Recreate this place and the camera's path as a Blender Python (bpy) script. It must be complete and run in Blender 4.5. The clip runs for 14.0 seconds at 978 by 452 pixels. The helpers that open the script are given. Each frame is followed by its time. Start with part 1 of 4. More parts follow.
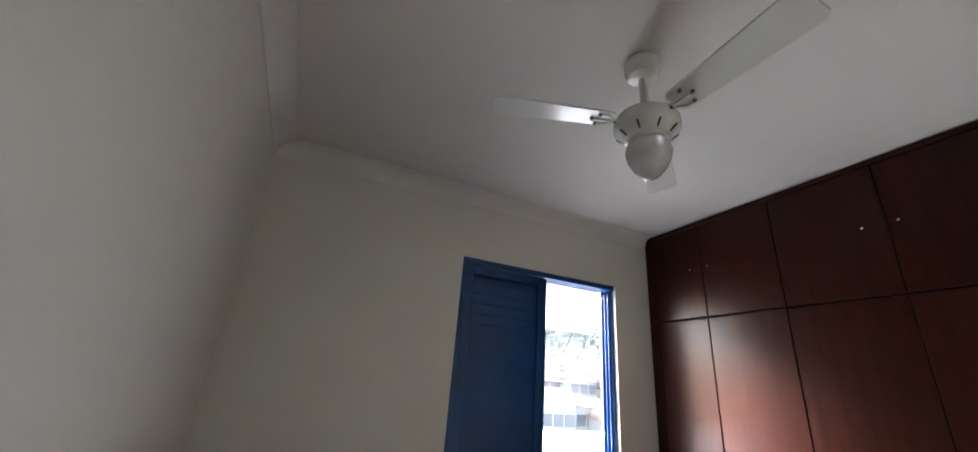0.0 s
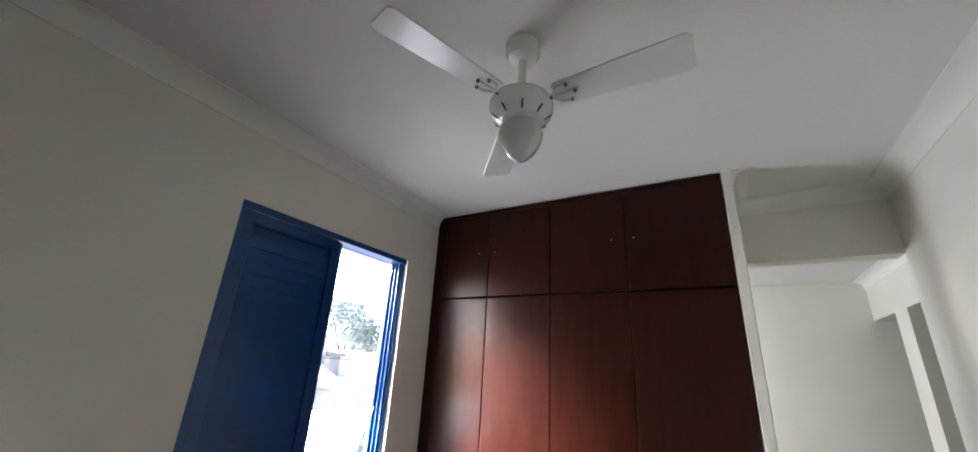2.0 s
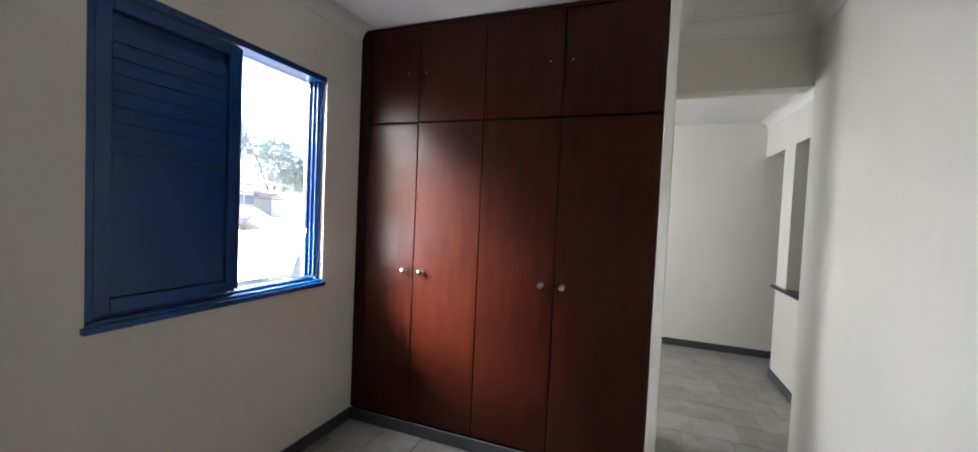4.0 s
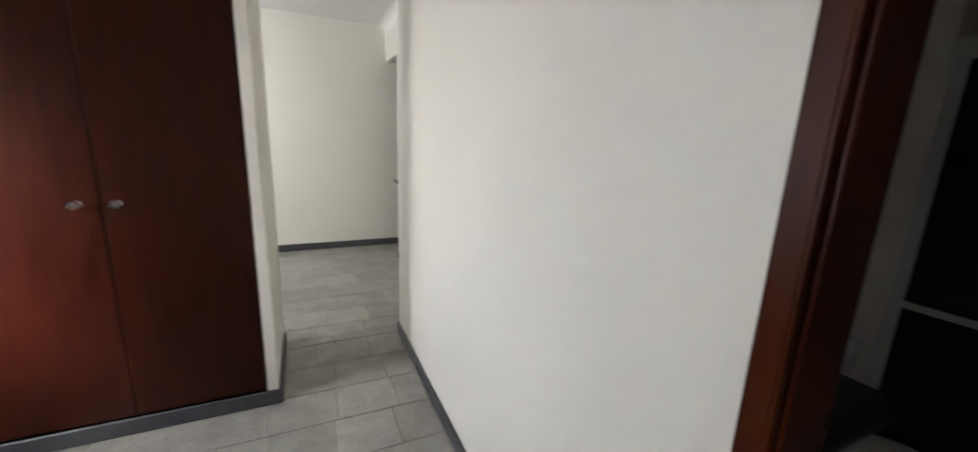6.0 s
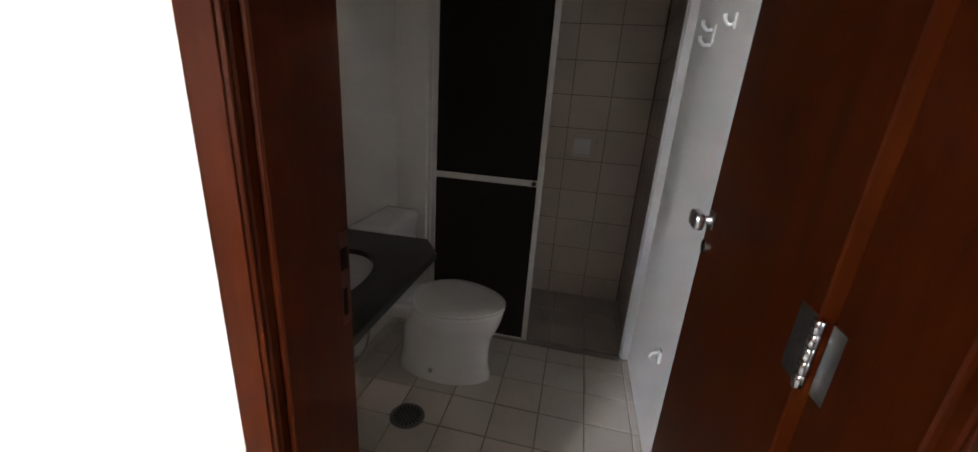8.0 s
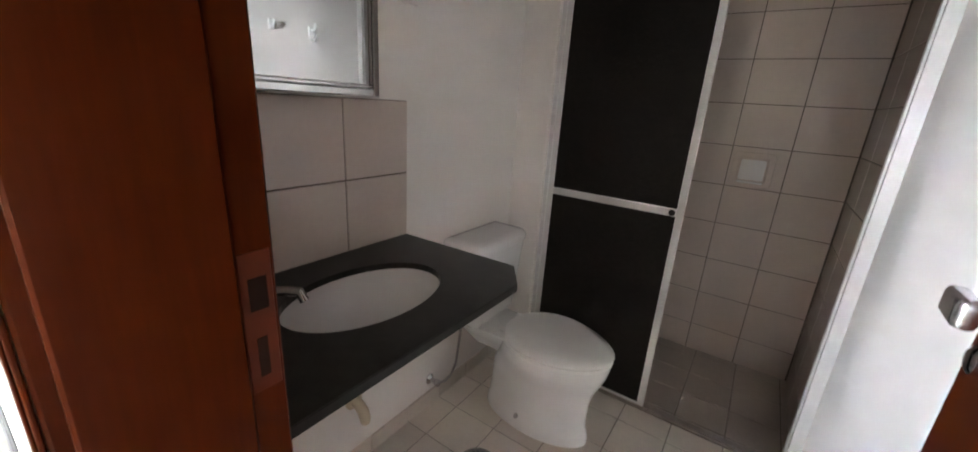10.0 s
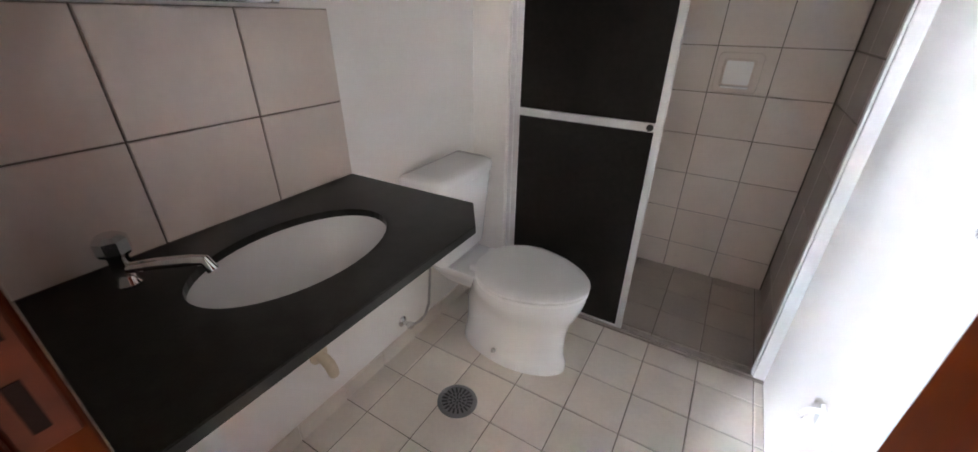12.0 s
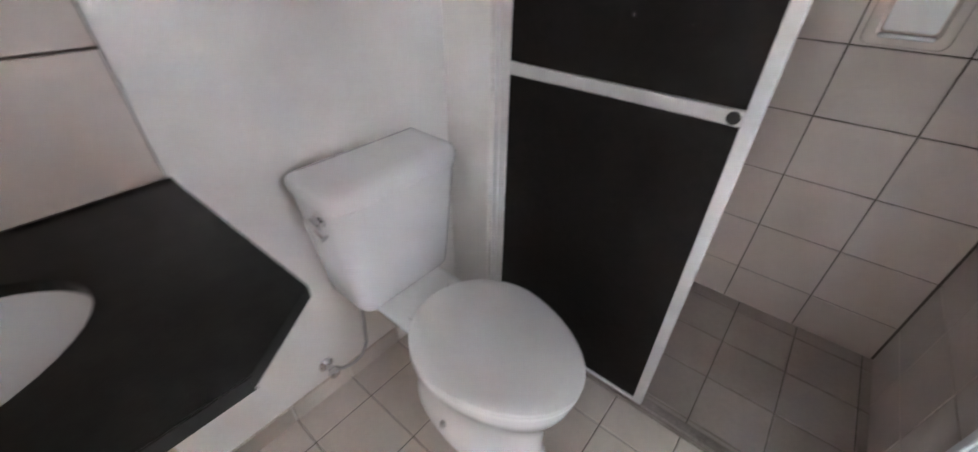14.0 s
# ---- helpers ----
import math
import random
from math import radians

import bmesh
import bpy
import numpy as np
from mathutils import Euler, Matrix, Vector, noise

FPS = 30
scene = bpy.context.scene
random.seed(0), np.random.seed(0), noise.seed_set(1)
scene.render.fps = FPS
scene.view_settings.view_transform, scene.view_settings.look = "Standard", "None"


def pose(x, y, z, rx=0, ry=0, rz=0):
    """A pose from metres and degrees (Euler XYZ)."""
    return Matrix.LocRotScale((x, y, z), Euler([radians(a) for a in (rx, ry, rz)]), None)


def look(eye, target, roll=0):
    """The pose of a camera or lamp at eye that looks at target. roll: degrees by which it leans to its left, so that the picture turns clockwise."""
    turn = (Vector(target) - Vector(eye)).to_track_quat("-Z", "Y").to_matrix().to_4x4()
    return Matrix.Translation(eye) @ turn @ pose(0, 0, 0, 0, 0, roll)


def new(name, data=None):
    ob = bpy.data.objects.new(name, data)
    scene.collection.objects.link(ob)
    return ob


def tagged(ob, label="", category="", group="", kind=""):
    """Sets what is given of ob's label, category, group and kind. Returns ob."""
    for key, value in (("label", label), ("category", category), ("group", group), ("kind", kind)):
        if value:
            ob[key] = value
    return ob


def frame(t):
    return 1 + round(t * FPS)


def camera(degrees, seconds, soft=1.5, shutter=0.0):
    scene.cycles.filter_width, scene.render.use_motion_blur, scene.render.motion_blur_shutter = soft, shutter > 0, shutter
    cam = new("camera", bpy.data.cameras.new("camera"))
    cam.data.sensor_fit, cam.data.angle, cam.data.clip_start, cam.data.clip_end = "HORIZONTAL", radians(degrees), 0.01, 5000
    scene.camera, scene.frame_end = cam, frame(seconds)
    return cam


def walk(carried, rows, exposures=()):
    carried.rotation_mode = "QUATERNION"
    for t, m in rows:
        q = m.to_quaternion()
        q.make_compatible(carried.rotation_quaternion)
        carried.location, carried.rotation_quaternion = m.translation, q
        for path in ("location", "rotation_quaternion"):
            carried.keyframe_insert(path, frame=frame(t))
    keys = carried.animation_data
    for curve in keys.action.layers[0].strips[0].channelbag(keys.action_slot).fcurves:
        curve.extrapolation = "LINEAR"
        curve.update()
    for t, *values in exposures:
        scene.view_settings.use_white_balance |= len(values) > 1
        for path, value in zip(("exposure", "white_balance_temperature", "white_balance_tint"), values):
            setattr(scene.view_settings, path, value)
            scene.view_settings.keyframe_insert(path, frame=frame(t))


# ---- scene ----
cam = camera(101.5, 14.0, shutter=0.3)
PATH = [
    (0, (-2.326, -2.273, 1.647), (-1.497, -0.317, 2.474), 4.7),
    (0.5, (-2.355, -2.196, 1.672), (-1.324, -0.442, 2.702), 3.2),
    (1, (-2.411, -2.080, 1.670), (-0.969, -0.625, 2.670), 4.5),
    (1.5, (-2.442, -1.963, 1.675), (-0.722, -0.768, 2.576), 2.2),
    (2, (-2.448, -1.925, 1.660), (-0.602, -0.830, 2.429), 3.2),
    (2.5, (-2.433, -1.919, 1.647), (-0.520, -0.815, 2.214), 2.3),
    (2.7, (-2.420, -1.909, 1.639), (-0.449, -0.862, 2.102), 2.5),
    (4.8, (-2.305, -1.938, 1.528), (-0.121, -1.414, 1.133), 1.4),
    (5, (-2.274, -1.986, 1.524), (-0.067, -1.626, 1.077), 1.2),
    (5.5, (-2.225, -2.122, 1.480), (-0.023, -2.418, 0.972), 1.4),
    (6, (-2.229, -2.255, 1.475), (-0.215, -3.202, 0.979), 2.3),
    (6.4, (-2.234, -2.323, 1.507), (-0.527, -3.704, 0.894), 1.9),
    (6.5, (-2.239, -2.385, 1.468), (-0.605, -3.854, 0.858), 1.6),
    (6.6, (-2.261, -2.379, 1.479), (-0.716, -3.939, 0.864), 1.9),
    (7, (-2.241, -2.473, 1.484), (-1.167, -4.362, 0.795), 2.4),
    (7.5, (-2.250, -2.494, 1.360), (-1.719, -4.593, 0.643), 3.5),
    (7.7, (-2.240, -2.513, 1.318), (-1.816, -4.638, 0.609), 3.5),
    (9.8, (-2.286, -2.827, 1.200), (-1.190, -4.671, 0.422), 4.5),
    (10, (-2.297, -2.842, 1.227), (-1.089, -4.660, 0.557), 3.8),
    (10.5, (-2.338, -2.877, 1.236), (-1.069, -4.688, 0.679), 3.2),
    (11, (-2.356, -2.869, 1.251), (-1.034, -4.673, 0.811), 3.0),
    (11.5, (-2.332, -2.894, 1.259), (-1.061, -4.660, 0.579), 2.0),
    (12, (-2.279, -2.997, 1.203), (-1.251, -4.738, 0.148), 0.7),
    (12.5, (-2.187, -3.097, 1.162), (-0.954, -4.544, -0.099), 0.1),
    (13, (-2.139, -3.199, 1.121), (-0.902, -4.471, -0.311), 0.2),
    (13.5, (-2.126, -3.427, 1.106), (-0.866, -4.680, -0.324), 0.1),
    (14, (-2.160, -3.641, 1.126), (-0.984, -5.073, -0.203), 0.9),
]
STOPS = [(0.0, 2.75, 6550), (0.5, 3.08, 6550), (1.0, 3.27, 6550), (2.0, 2.95, 6450), (2.7, 2.85, 6450), (4.8, 2.75, 6550), (5.5, 2.6, 6750), (6.0, 2.95, 6750), (6.5, 3.35, 6750), (7.0, 3.45, 6700),
         (7.4, 3.85, 6850), (7.7, 4.25, 6950), (9.8, 6.05, 6850), (10.5, 6.55, 6800), (11.0, 6.8, 6700), (11.5, 6.97, 6600), (12.0, 6.75, 6500), (12.5, 6.6, 6150), (13.5, 6.47, 6400), (14.0, 7.0, 6150)]
EXPOSURE = [(t, stops, kelvin, 17) for t, stops, kelvin in STOPS]
walk(cam, [(t, look(eye, target, roll)) for t, eye, target, roll in PATH], EXPOSURE)

# ---- world and lights ----
world = bpy.data.worlds.new("sky")
scene.world = world
world.use_nodes = True
wn = world.node_tree.nodes
sky = wn.new("ShaderNodeTexSky")
sky.sky_type, sky.sun_disc = "NISHITA", False
sky.sun_elevation, sky.sun_rotation = radians(29), radians(-40.5)
wn["Background"].inputs["Strength"].default_value = 0.15
world.node_tree.links.new(sky.outputs[0], wn["Background"].inputs[0])

sun = new("sun", bpy.data.lights.new("sun", "SUN"))
sun.data.energy, sun.data.angle, sun.data.color = 5.0, radians(24), (0.96, 0.98, 1.0)
sun.matrix_world = look((-65, 76, 56), (0, 0, 0))


def sky_lamp(name, x, y, z, w, h, energy, tilt, spread=180, color=(0.84, 0.93, 1.0)):
    """An area lamp in a window's opening, standing in for the sky's light."""
    ob = new(name, bpy.data.lights.new(name, "AREA"))
    ob.data.shape, ob.data.size, ob.data.size_y, ob.data.energy, ob.data.color = "RECTANGLE", w, h, energy, color
    ob.data.spread = radians(spread)
    ob.matrix_world = pose(x, y, z, 90 - tilt, 0, 180)
    return ob


sky_lamp("bedroom_window_light", -0.637, 0.135, 2.17, 0.52, 0.30, 0.8, 25, 140)
sky_lamp("bedroom_window_low_light", -0.637, 0.135, 1.265, 0.52, 0.36, 2.0, 22, 140)
sky_lamp("living_window_light", 2.0, 0.10, 1.71, 1.2, 1.2, 10, 5)

# ---- sizes of the place, in plan units; the plan is turned into metres by ROOM, BATH or FRAME ----
def plan(sx, sy, sz, x0=0.0, y0=0.0):
    """From plan units to metres: a scale along each axis and a shift."""
    return Matrix.Translation((x0, y0, 0)) @ Matrix.Diagonal((sx, sy, sz, 1))


ROOM = plan(1.14, 1.14, 1.14)
BATH = plan(0.9459, 0.8995, 0.928, -0.4225, -0.649)
FRAME = plan(1.0325, 1.14, 0.928, -0.185)
OUT = plan(1, 1, 1)
PLAN = [ROOM]

CEIL, LCEIL, BCEIL = 2.467, 2.40, 3.03
XW, YS, YSB, BYN = -2.355, -2.505, -2.645, -2.631  # bedroom west wall, south wall, its bathroom face in both plans
XE = 0.495                                          # end of the south wall at the passage
BE, BW, BS, SH = -0.988, -2.335, -4.96, -4.23       # bathroom east, west, south walls; shower line
WIN = (-1.330, -0.285, 0.918, 2.080)
DOOR = (-2.236, -1.7025, 1.845)


# ---- materials ----
def material(name, color, rough=0.6, metal=0.0, vary=0.08, scale=6.0, fine=60.0, bump=0.05, dirt=None, dirt_amount=0.3,
             stretch=(1, 1, 1), per_object=0.0, coat=0.0, spec=0.5):
    m = bpy.data.materials.new(name)
    m.use_nodes = True
    nt = m.node_tree
    n, link = nt.nodes, nt.links.new
    b = n["Principled BSDF"]
    geo, mapping = n.new("ShaderNodeNewGeometry"), n.new("ShaderNodeMapping")
    mapping.inputs["Scale"].default_value = stretch
    link(geo.outputs["Position"], mapping.inputs["Vector"])
    broad, grain = n.new("ShaderNodeTexNoise"), n.new("ShaderNodeTexNoise")
    for tex, sc, detail in ((broad, scale, 5), (grain, fine, 3)):
        tex.inputs["Scale"].default_value, tex.inputs["Detail"].default_value = sc, detail
        link(mapping.outputs[0], tex.inputs["Vector"])
    mix = n.new("ShaderNodeMix")
    mix.data_type = "FLOAT"
    mix.inputs[0].default_value = 0.35
    link(broad.outputs["Fac"], mix.inputs[2])
    link(grain.outputs["Fac"], mix.inputs[3])
    ramp = n.new("ShaderNodeValToRGB")
    dark = dirt or tuple(c * (1 - 2.2 * vary) for c in color)
    lite = tuple(min(1, c * (1 + vary)) for c in color)
    ramp.color_ramp.elements[0].position, ramp.color_ramp.elements[1].position = 0.5 - dirt_amount, 0.5 + dirt_amount * 0.6
    ramp.color_ramp.elements[0].color, ramp.color_ramp.elements[1].color = (*dark, 1), (*lite, 1)
    link(mix.outputs[0], ramp.inputs[0])
    last = ramp.outputs[0]
    if per_object:
        info, mr, mul = n.new("ShaderNodeObjectInfo"), n.new("ShaderNodeMapRange"), n.new("ShaderNodeMix")
        mr.inputs["To Min"].default_value, mr.inputs["To Max"].default_value = 1 - per_object, 1 + per_object
        link(info.outputs["Random"], mr.inputs[0])
        mul.data_type, mul.blend_type = "RGBA", "MULTIPLY"
        mul.inputs[0].default_value = 1
        link(last, mul.inputs[6])
        link(mr.outputs[0], mul.inputs[7])
        last = mul.outputs[2]
    link(last, b.inputs["Base Color"])
    rr = n.new("ShaderNodeMapRange")
    rr.inputs["To Min"].default_value, rr.inputs["To Max"].default_value = max(0.02, rough * 0.8), min(1, rough * 1.2)
    link(mix.outputs[0], rr.inputs[0])
    link(rr.outputs[0], b.inputs["Roughness"])
    b.inputs["Metallic"].default_value = metal
    b.inputs["Coat Weight"].default_value = coat
    b.inputs["Coat Roughness"].default_value = 0.15
    b.inputs["Specular IOR Level"].default_value = spec
    if bump:
        bp = n.new("ShaderNodeBump")
        bp.inputs["Strength"].default_value, bp.inputs["Distance"].default_value = bump, 0.004
        link(mix.outputs[0], bp.inputs["Height"])
        link(bp.outputs[0], b.inputs["Normal"])
    return m


PAINT = material("wall_paint", (0.74, 0.71, 0.63), 0.55, vary=0.03, scale=1.7, fine=90, bump=0.12)
WHITE_PAINT = material("bathroom_paint", (0.80, 0.775, 0.74), 0.5, vary=0.025, scale=2.0, fine=90, bump=0.12)
CEILING = material("ceiling_paint", (0.72, 0.69, 0.655), 0.75, vary=0.03, scale=1.3, fine=70, bump=0.1)
CROWN = material("plaster_crown", (0.78, 0.76, 0.71), 0.65, vary=0.03, scale=3, fine=60, bump=0.08)
WOOD = material("varnished_wood", (0.027, 0.0043, 0.0016), 0.30, vary=0.30, scale=5, fine=26, bump=0.03, stretch=(5, 5, 0.55), per_object=0.06, coat=0.0, spec=0.20)
DOORWOOD = material("door_wood", (0.056, 0.0088, 0.0013), 0.36, vary=0.25, scale=5, fine=26, bump=0.04, stretch=(6, 6, 0.5), per_object=0.06, coat=0.0, spec=0.08)
# near-black, so that the shade in gaps and slots is in the colour
GAP = material("dark_gap", (0.012, 0.006, 0.005), 0.8, spec=0.05)
BLUE = material("blue_enamel", (0.0005, 0.056, 0.215), 0.30, vary=0.12, scale=5, fine=80, bump=0.05)
SLATE = material("slate", (0.295, 0.280, 0.248), 0.30, vary=0.20, scale=7, fine=45, bump=0.25, per_object=0.13)
SLATE_DARK = material("slate_baseboard", (0.060, 0.063, 0.068), 0.45, vary=0.18, scale=9, fine=60, bump=0.2)
TRACK = material("worn_track", (0.34, 0.30, 0.27), 0.5, metal=0.3, vary=0.25, scale=14, fine=90, bump=0.1)
CURB = material("curb_stone", (0.30, 0.255, 0.225), 0.6, vary=0.2, scale=12, fine=80, bump=0.15)
MORTAR = material("mortar", (0.225, 0.215, 0.19), 0.9, vary=0.15, scale=12, fine=90, bump=0.3)
TILE = material("bathroom_tile", (0.65, 0.565, 0.505), 0.22, vary=0.035, scale=5, fine=60, bump=0.02, per_object=0.03)
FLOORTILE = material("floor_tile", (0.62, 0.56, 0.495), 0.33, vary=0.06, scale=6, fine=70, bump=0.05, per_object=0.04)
# darker copy of the floor tile: the shower's shade is put into its colour
SHADEDTILE = material("shaded_floor_tile", (0.46, 0.40, 0.35), 0.36, vary=0.09, scale=5, fine=60, bump=0.05, per_object=0.04)
FLOORGROUT = material("floor_grout", (0.20, 0.168, 0.145), 0.9, vary=0.2, scale=20, fine=90, bump=0.2)
GROUT = material("dark_grout", (0.10, 0.075, 0.06), 0.9, vary=0.2, scale=20, fine=90, bump=0.2)
GRANITE = material("dark_granite", (0.019, 0.0195, 0.017), 0.32, vary=0.35, scale=30, fine=260, bump=0.02, spec=0.3)
CERAMIC = material("white_ceramic", (0.80, 0.80, 0.79), 0.10, vary=0.012, scale=2, fine=5, bump=0.0, coat=0.4)
PLASTIC = material("white_plastic", (0.78, 0.78, 0.76), 0.28, vary=0.012, scale=2, fine=6, bump=0.0)
ALU = material("white_aluminium", (0.74, 0.74, 0.73), 0.32, metal=0.35, vary=0.04, scale=8, fine=120, bump=0.02)
CHROME = material("chrome", (0.72, 0.72, 0.73), 0.10, metal=1.0, vary=0.03, scale=10, fine=60, bump=0.0)
SATIN = material("satin_chrome", (0.80, 0.80, 0.81), 0.26, metal=1.0, vary=0.03, scale=10, fine=60, bump=0.0)
PANEL = material("dark_panel", (0.013, 0.0105, 0.009), 0.45, vary=0.25, scale=60, fine=320, bump=0.5, spec=0.2)
MIRROR = material("mirror_glass", (0.72, 0.73, 0.73), 0.02, metal=1.0, vary=0.005, bump=0.0)
BLACK = material("black_plastic", (0.012, 0.012, 0.013), 0.4)
GREYPLASTIC = material("grey_drain_plastic", (0.15, 0.15, 0.155), 0.45, vary=0.15, scale=20, bump=0.05)
FAN = material("fan_enamel", (0.74, 0.735, 0.70), 0.22, vary=0.02, scale=4, fine=50, bump=0.0, coat=0.3)
STEEL = material("hinge_steel", (0.42, 0.41, 0.40), 0.32, metal=1.0, vary=0.15, scale=25, fine=120, bump=0.05)
STRIKE = material("painted_strike_plate", (0.075, 0.017, 0.008), 0.45, vary=0.2, scale=25, bump=0.05, spec=0.2)
YELLOWED = material("yellowed_plastic", (0.62, 0.52, 0.37), 0.4)
OUTWALL = material("outside_render", (0.70, 0.68, 0.64), 0.8, vary=0.10, scale=0.6, fine=8, bump=0.1, per_object=0.15)
ROOF = material("clay_roof", (0.55, 0.44, 0.37), 0.8, vary=0.2, scale=1.2, fine=12, bump=0.3, per_object=0.15)
GLASSDARK = material("far_window", (0.28, 0.30, 0.32), 0.15)
LEAF = material("hazed_foliage", (0.105, 0.12, 0.105), 0.6, vary=0.30, scale=0.8, fine=6, bump=0.0, per_object=0.15)
# translucency far above a leaf's: the glare and haze outside put into the colour
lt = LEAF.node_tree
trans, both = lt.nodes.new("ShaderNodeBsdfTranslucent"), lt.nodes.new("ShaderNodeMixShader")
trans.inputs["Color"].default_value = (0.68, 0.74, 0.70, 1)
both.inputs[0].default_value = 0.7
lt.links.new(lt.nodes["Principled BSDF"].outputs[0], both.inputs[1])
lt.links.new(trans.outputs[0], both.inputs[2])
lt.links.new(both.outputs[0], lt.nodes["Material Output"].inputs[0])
BARK = material("bark", (0.10, 0.07, 0.05), 0.9, vary=0.25, scale=4, fine=30, bump=0.4)
YARD = material("pale_concrete_ground", (0.38, 0.37, 0.35), 0.85, vary=0.12, scale=0.3, fine=4, bump=0.1)
CABLE = material("cable", (0.03, 0.03, 0.03), 0.6)

glass = bpy.data.materials.new("frosted_lamp_glass")
glass.use_nodes = True
gb = glass.node_tree.nodes["Principled BSDF"]
gb.inputs["Base Color"].default_value = (0.88, 0.88, 0.84, 1)
gb.inputs["Roughness"].default_value = 0.18
gb.inputs["Transmission Weight"].default_value = 0.55
gb.inputs["Subsurface Weight"].default_value = 0.0
PANE = bpy.data.materials.new("window_glass")
PANE.use_nodes = True
pb = PANE.node_tree.nodes["Principled BSDF"]
pb.inputs["Roughness"].default_value = 0.02
pb.inputs["Transmission Weight"].default_value = 1.0
pb.inputs["IOR"].default_value = 1.02

# ---- mesh helpers ----
BASE = {}


def thing(name, at, label="", category="", group="", kind=""):
    ob = new(name)
    ob.empty_display_size = 0.05
    ob.location = PLAN[0] @ Vector(at)
    BASE[ob.name] = PLAN[0] @ Vector(at)
    return tagged(ob, label, category, group, kind)


def part(name, bm, mat, parent=None, label="", smooth=False, category="", kind=""):
    """Links a bmesh, drawn in plan units, as one mesh object; under a thing or a part where one is given."""
    base = BASE[parent.name] if parent else Vector((0, 0, 0))
    bmesh.ops.transform(bm, matrix=PLAN[0], verts=bm.verts)
    if parent:
        bmesh.ops.translate(bm, verts=bm.verts, vec=-base)
    bmesh.ops.recalc_face_normals(bm, faces=bm.faces)
    me = bpy.data.meshes.new(name)
    bm.to_mesh(me)
    bm.free()
    me.materials.append(mat)
    if smooth:
        for p in me.polygons:
            p.use_smooth = True
        me.set_sharp_from_angle(angle=radians(38))
    ob = new(name, me)
    ob.parent = parent
    BASE[ob.name] = base
    return tagged(ob, label, category, "", kind)


def add_box(bm, x0, x1, y0, y1, z0, z1, bevel=0.0, seg=1):
    xs, ys, zs = sorted((x0, x1)), sorted((y0, y1)), sorted((z0, z1))
    v = [bm.verts.new((x, y, z)) for x in xs for y in ys for z in zs]
    f = [bm.faces.new([v[i] for i in q]) for q in ((0, 1, 3, 2), (4, 6, 7, 5), (0, 4, 5, 1), (2, 3, 7, 6), (0, 2, 6, 4), (1, 5, 7, 3))]
    if bevel:
        edges = list({e for q in f for e in q.edges})
        bmesh.ops.bevel(bm, geom=edges, offset=bevel, segments=seg, affect="EDGES", profile=0.5)
    return bm


def box(x0, x1, y0, y1, z0, z1, bevel=0.0, seg=1):
    return add_box(bmesh.new(), x0, x1, y0, y1, z0, z1, bevel, seg)


def boxes(*rows, bevel=0.0):
    bm = bmesh.new()
    for r in rows:
        b = box(*r, bevel=bevel)
        me = bpy.data.meshes.new("t")
        b.to_mesh(me)
        b.free()
        bm.from_mesh(me)
        bpy.data.meshes.remove(me)
    return bm


def add_lathe(bm, profile, at=(0, 0, 0), axis="z", seg=28, sx=1.0, sy=1.0):
    """Turns a profile of (radius, height) round an axis."""
    rings = []
    for r, h in profile:
        ring = []
        for i in range(seg):
            a = 2 * math.pi * i / seg
            p = (r * math.cos(a) * sx, r * math.sin(a) * sy, h)
            if axis == "x":
                p = (p[2], p[0], p[1])
            elif axis == "y":
                p = (p[0], p[2], p[1])
            ring.append(bm.verts.new((p[0] + at[0], p[1] + at[1], p[2] + at[2])))
        rings.append(ring)
    for a, b in zip(rings, rings[1:]):
        for i in range(seg):
            bm.faces.new((a[i], a[(i + 1) % seg], b[(i + 1) % seg], b[i]))
    for ring in (rings[0], rings[-1]):
        bm.faces.new(ring)
    return bm


def lathe(*a, **k):
    return add_lathe(bmesh.new(), *a, **k)


def add_loft(bm, rings, cap=True):
    rows = [[bm.verts.new(p) for p in ring] for ring in rings]
    n = len(rows[0])
    for a, b in zip(rows, rows[1:]):
        for i in range(n):
            bm.faces.new((a[i], a[(i + 1) % n], b[(i + 1) % n], b[i]))
    if cap:
        bm.faces.new(rows[0])
        bm.faces.new(rows[-1])
    return bm


def tube(points, r, seg=10):
    bm, rings = bmesh.new(), []
    pts = [Vector(p) for p in points]
    for i, p in enumerate(pts):
        d = (pts[min(i + 1, len(pts) - 1)] - pts[max(i - 1, 0)]).normalized()
        q = d.to_track_quat("Z", "Y")
        rr = r[i] if isinstance(r, (list, tuple)) else r
        rings.append([p + q @ Vector((rr * math.cos(2 * math.pi * k / seg), rr * math.sin(2 * math.pi * k / seg), 0)) for k in range(seg)])
    return add_loft(bm, rings)


def prism(profile, along, start, end):
    """A closed profile of (out, up) pairs swept straight; along gives, for a point of it, the place at a distance."""
    bm = bmesh.new()
    return add_loft(bm, [[along(s, o, u) for o, u in profile] for s in (start, end)])


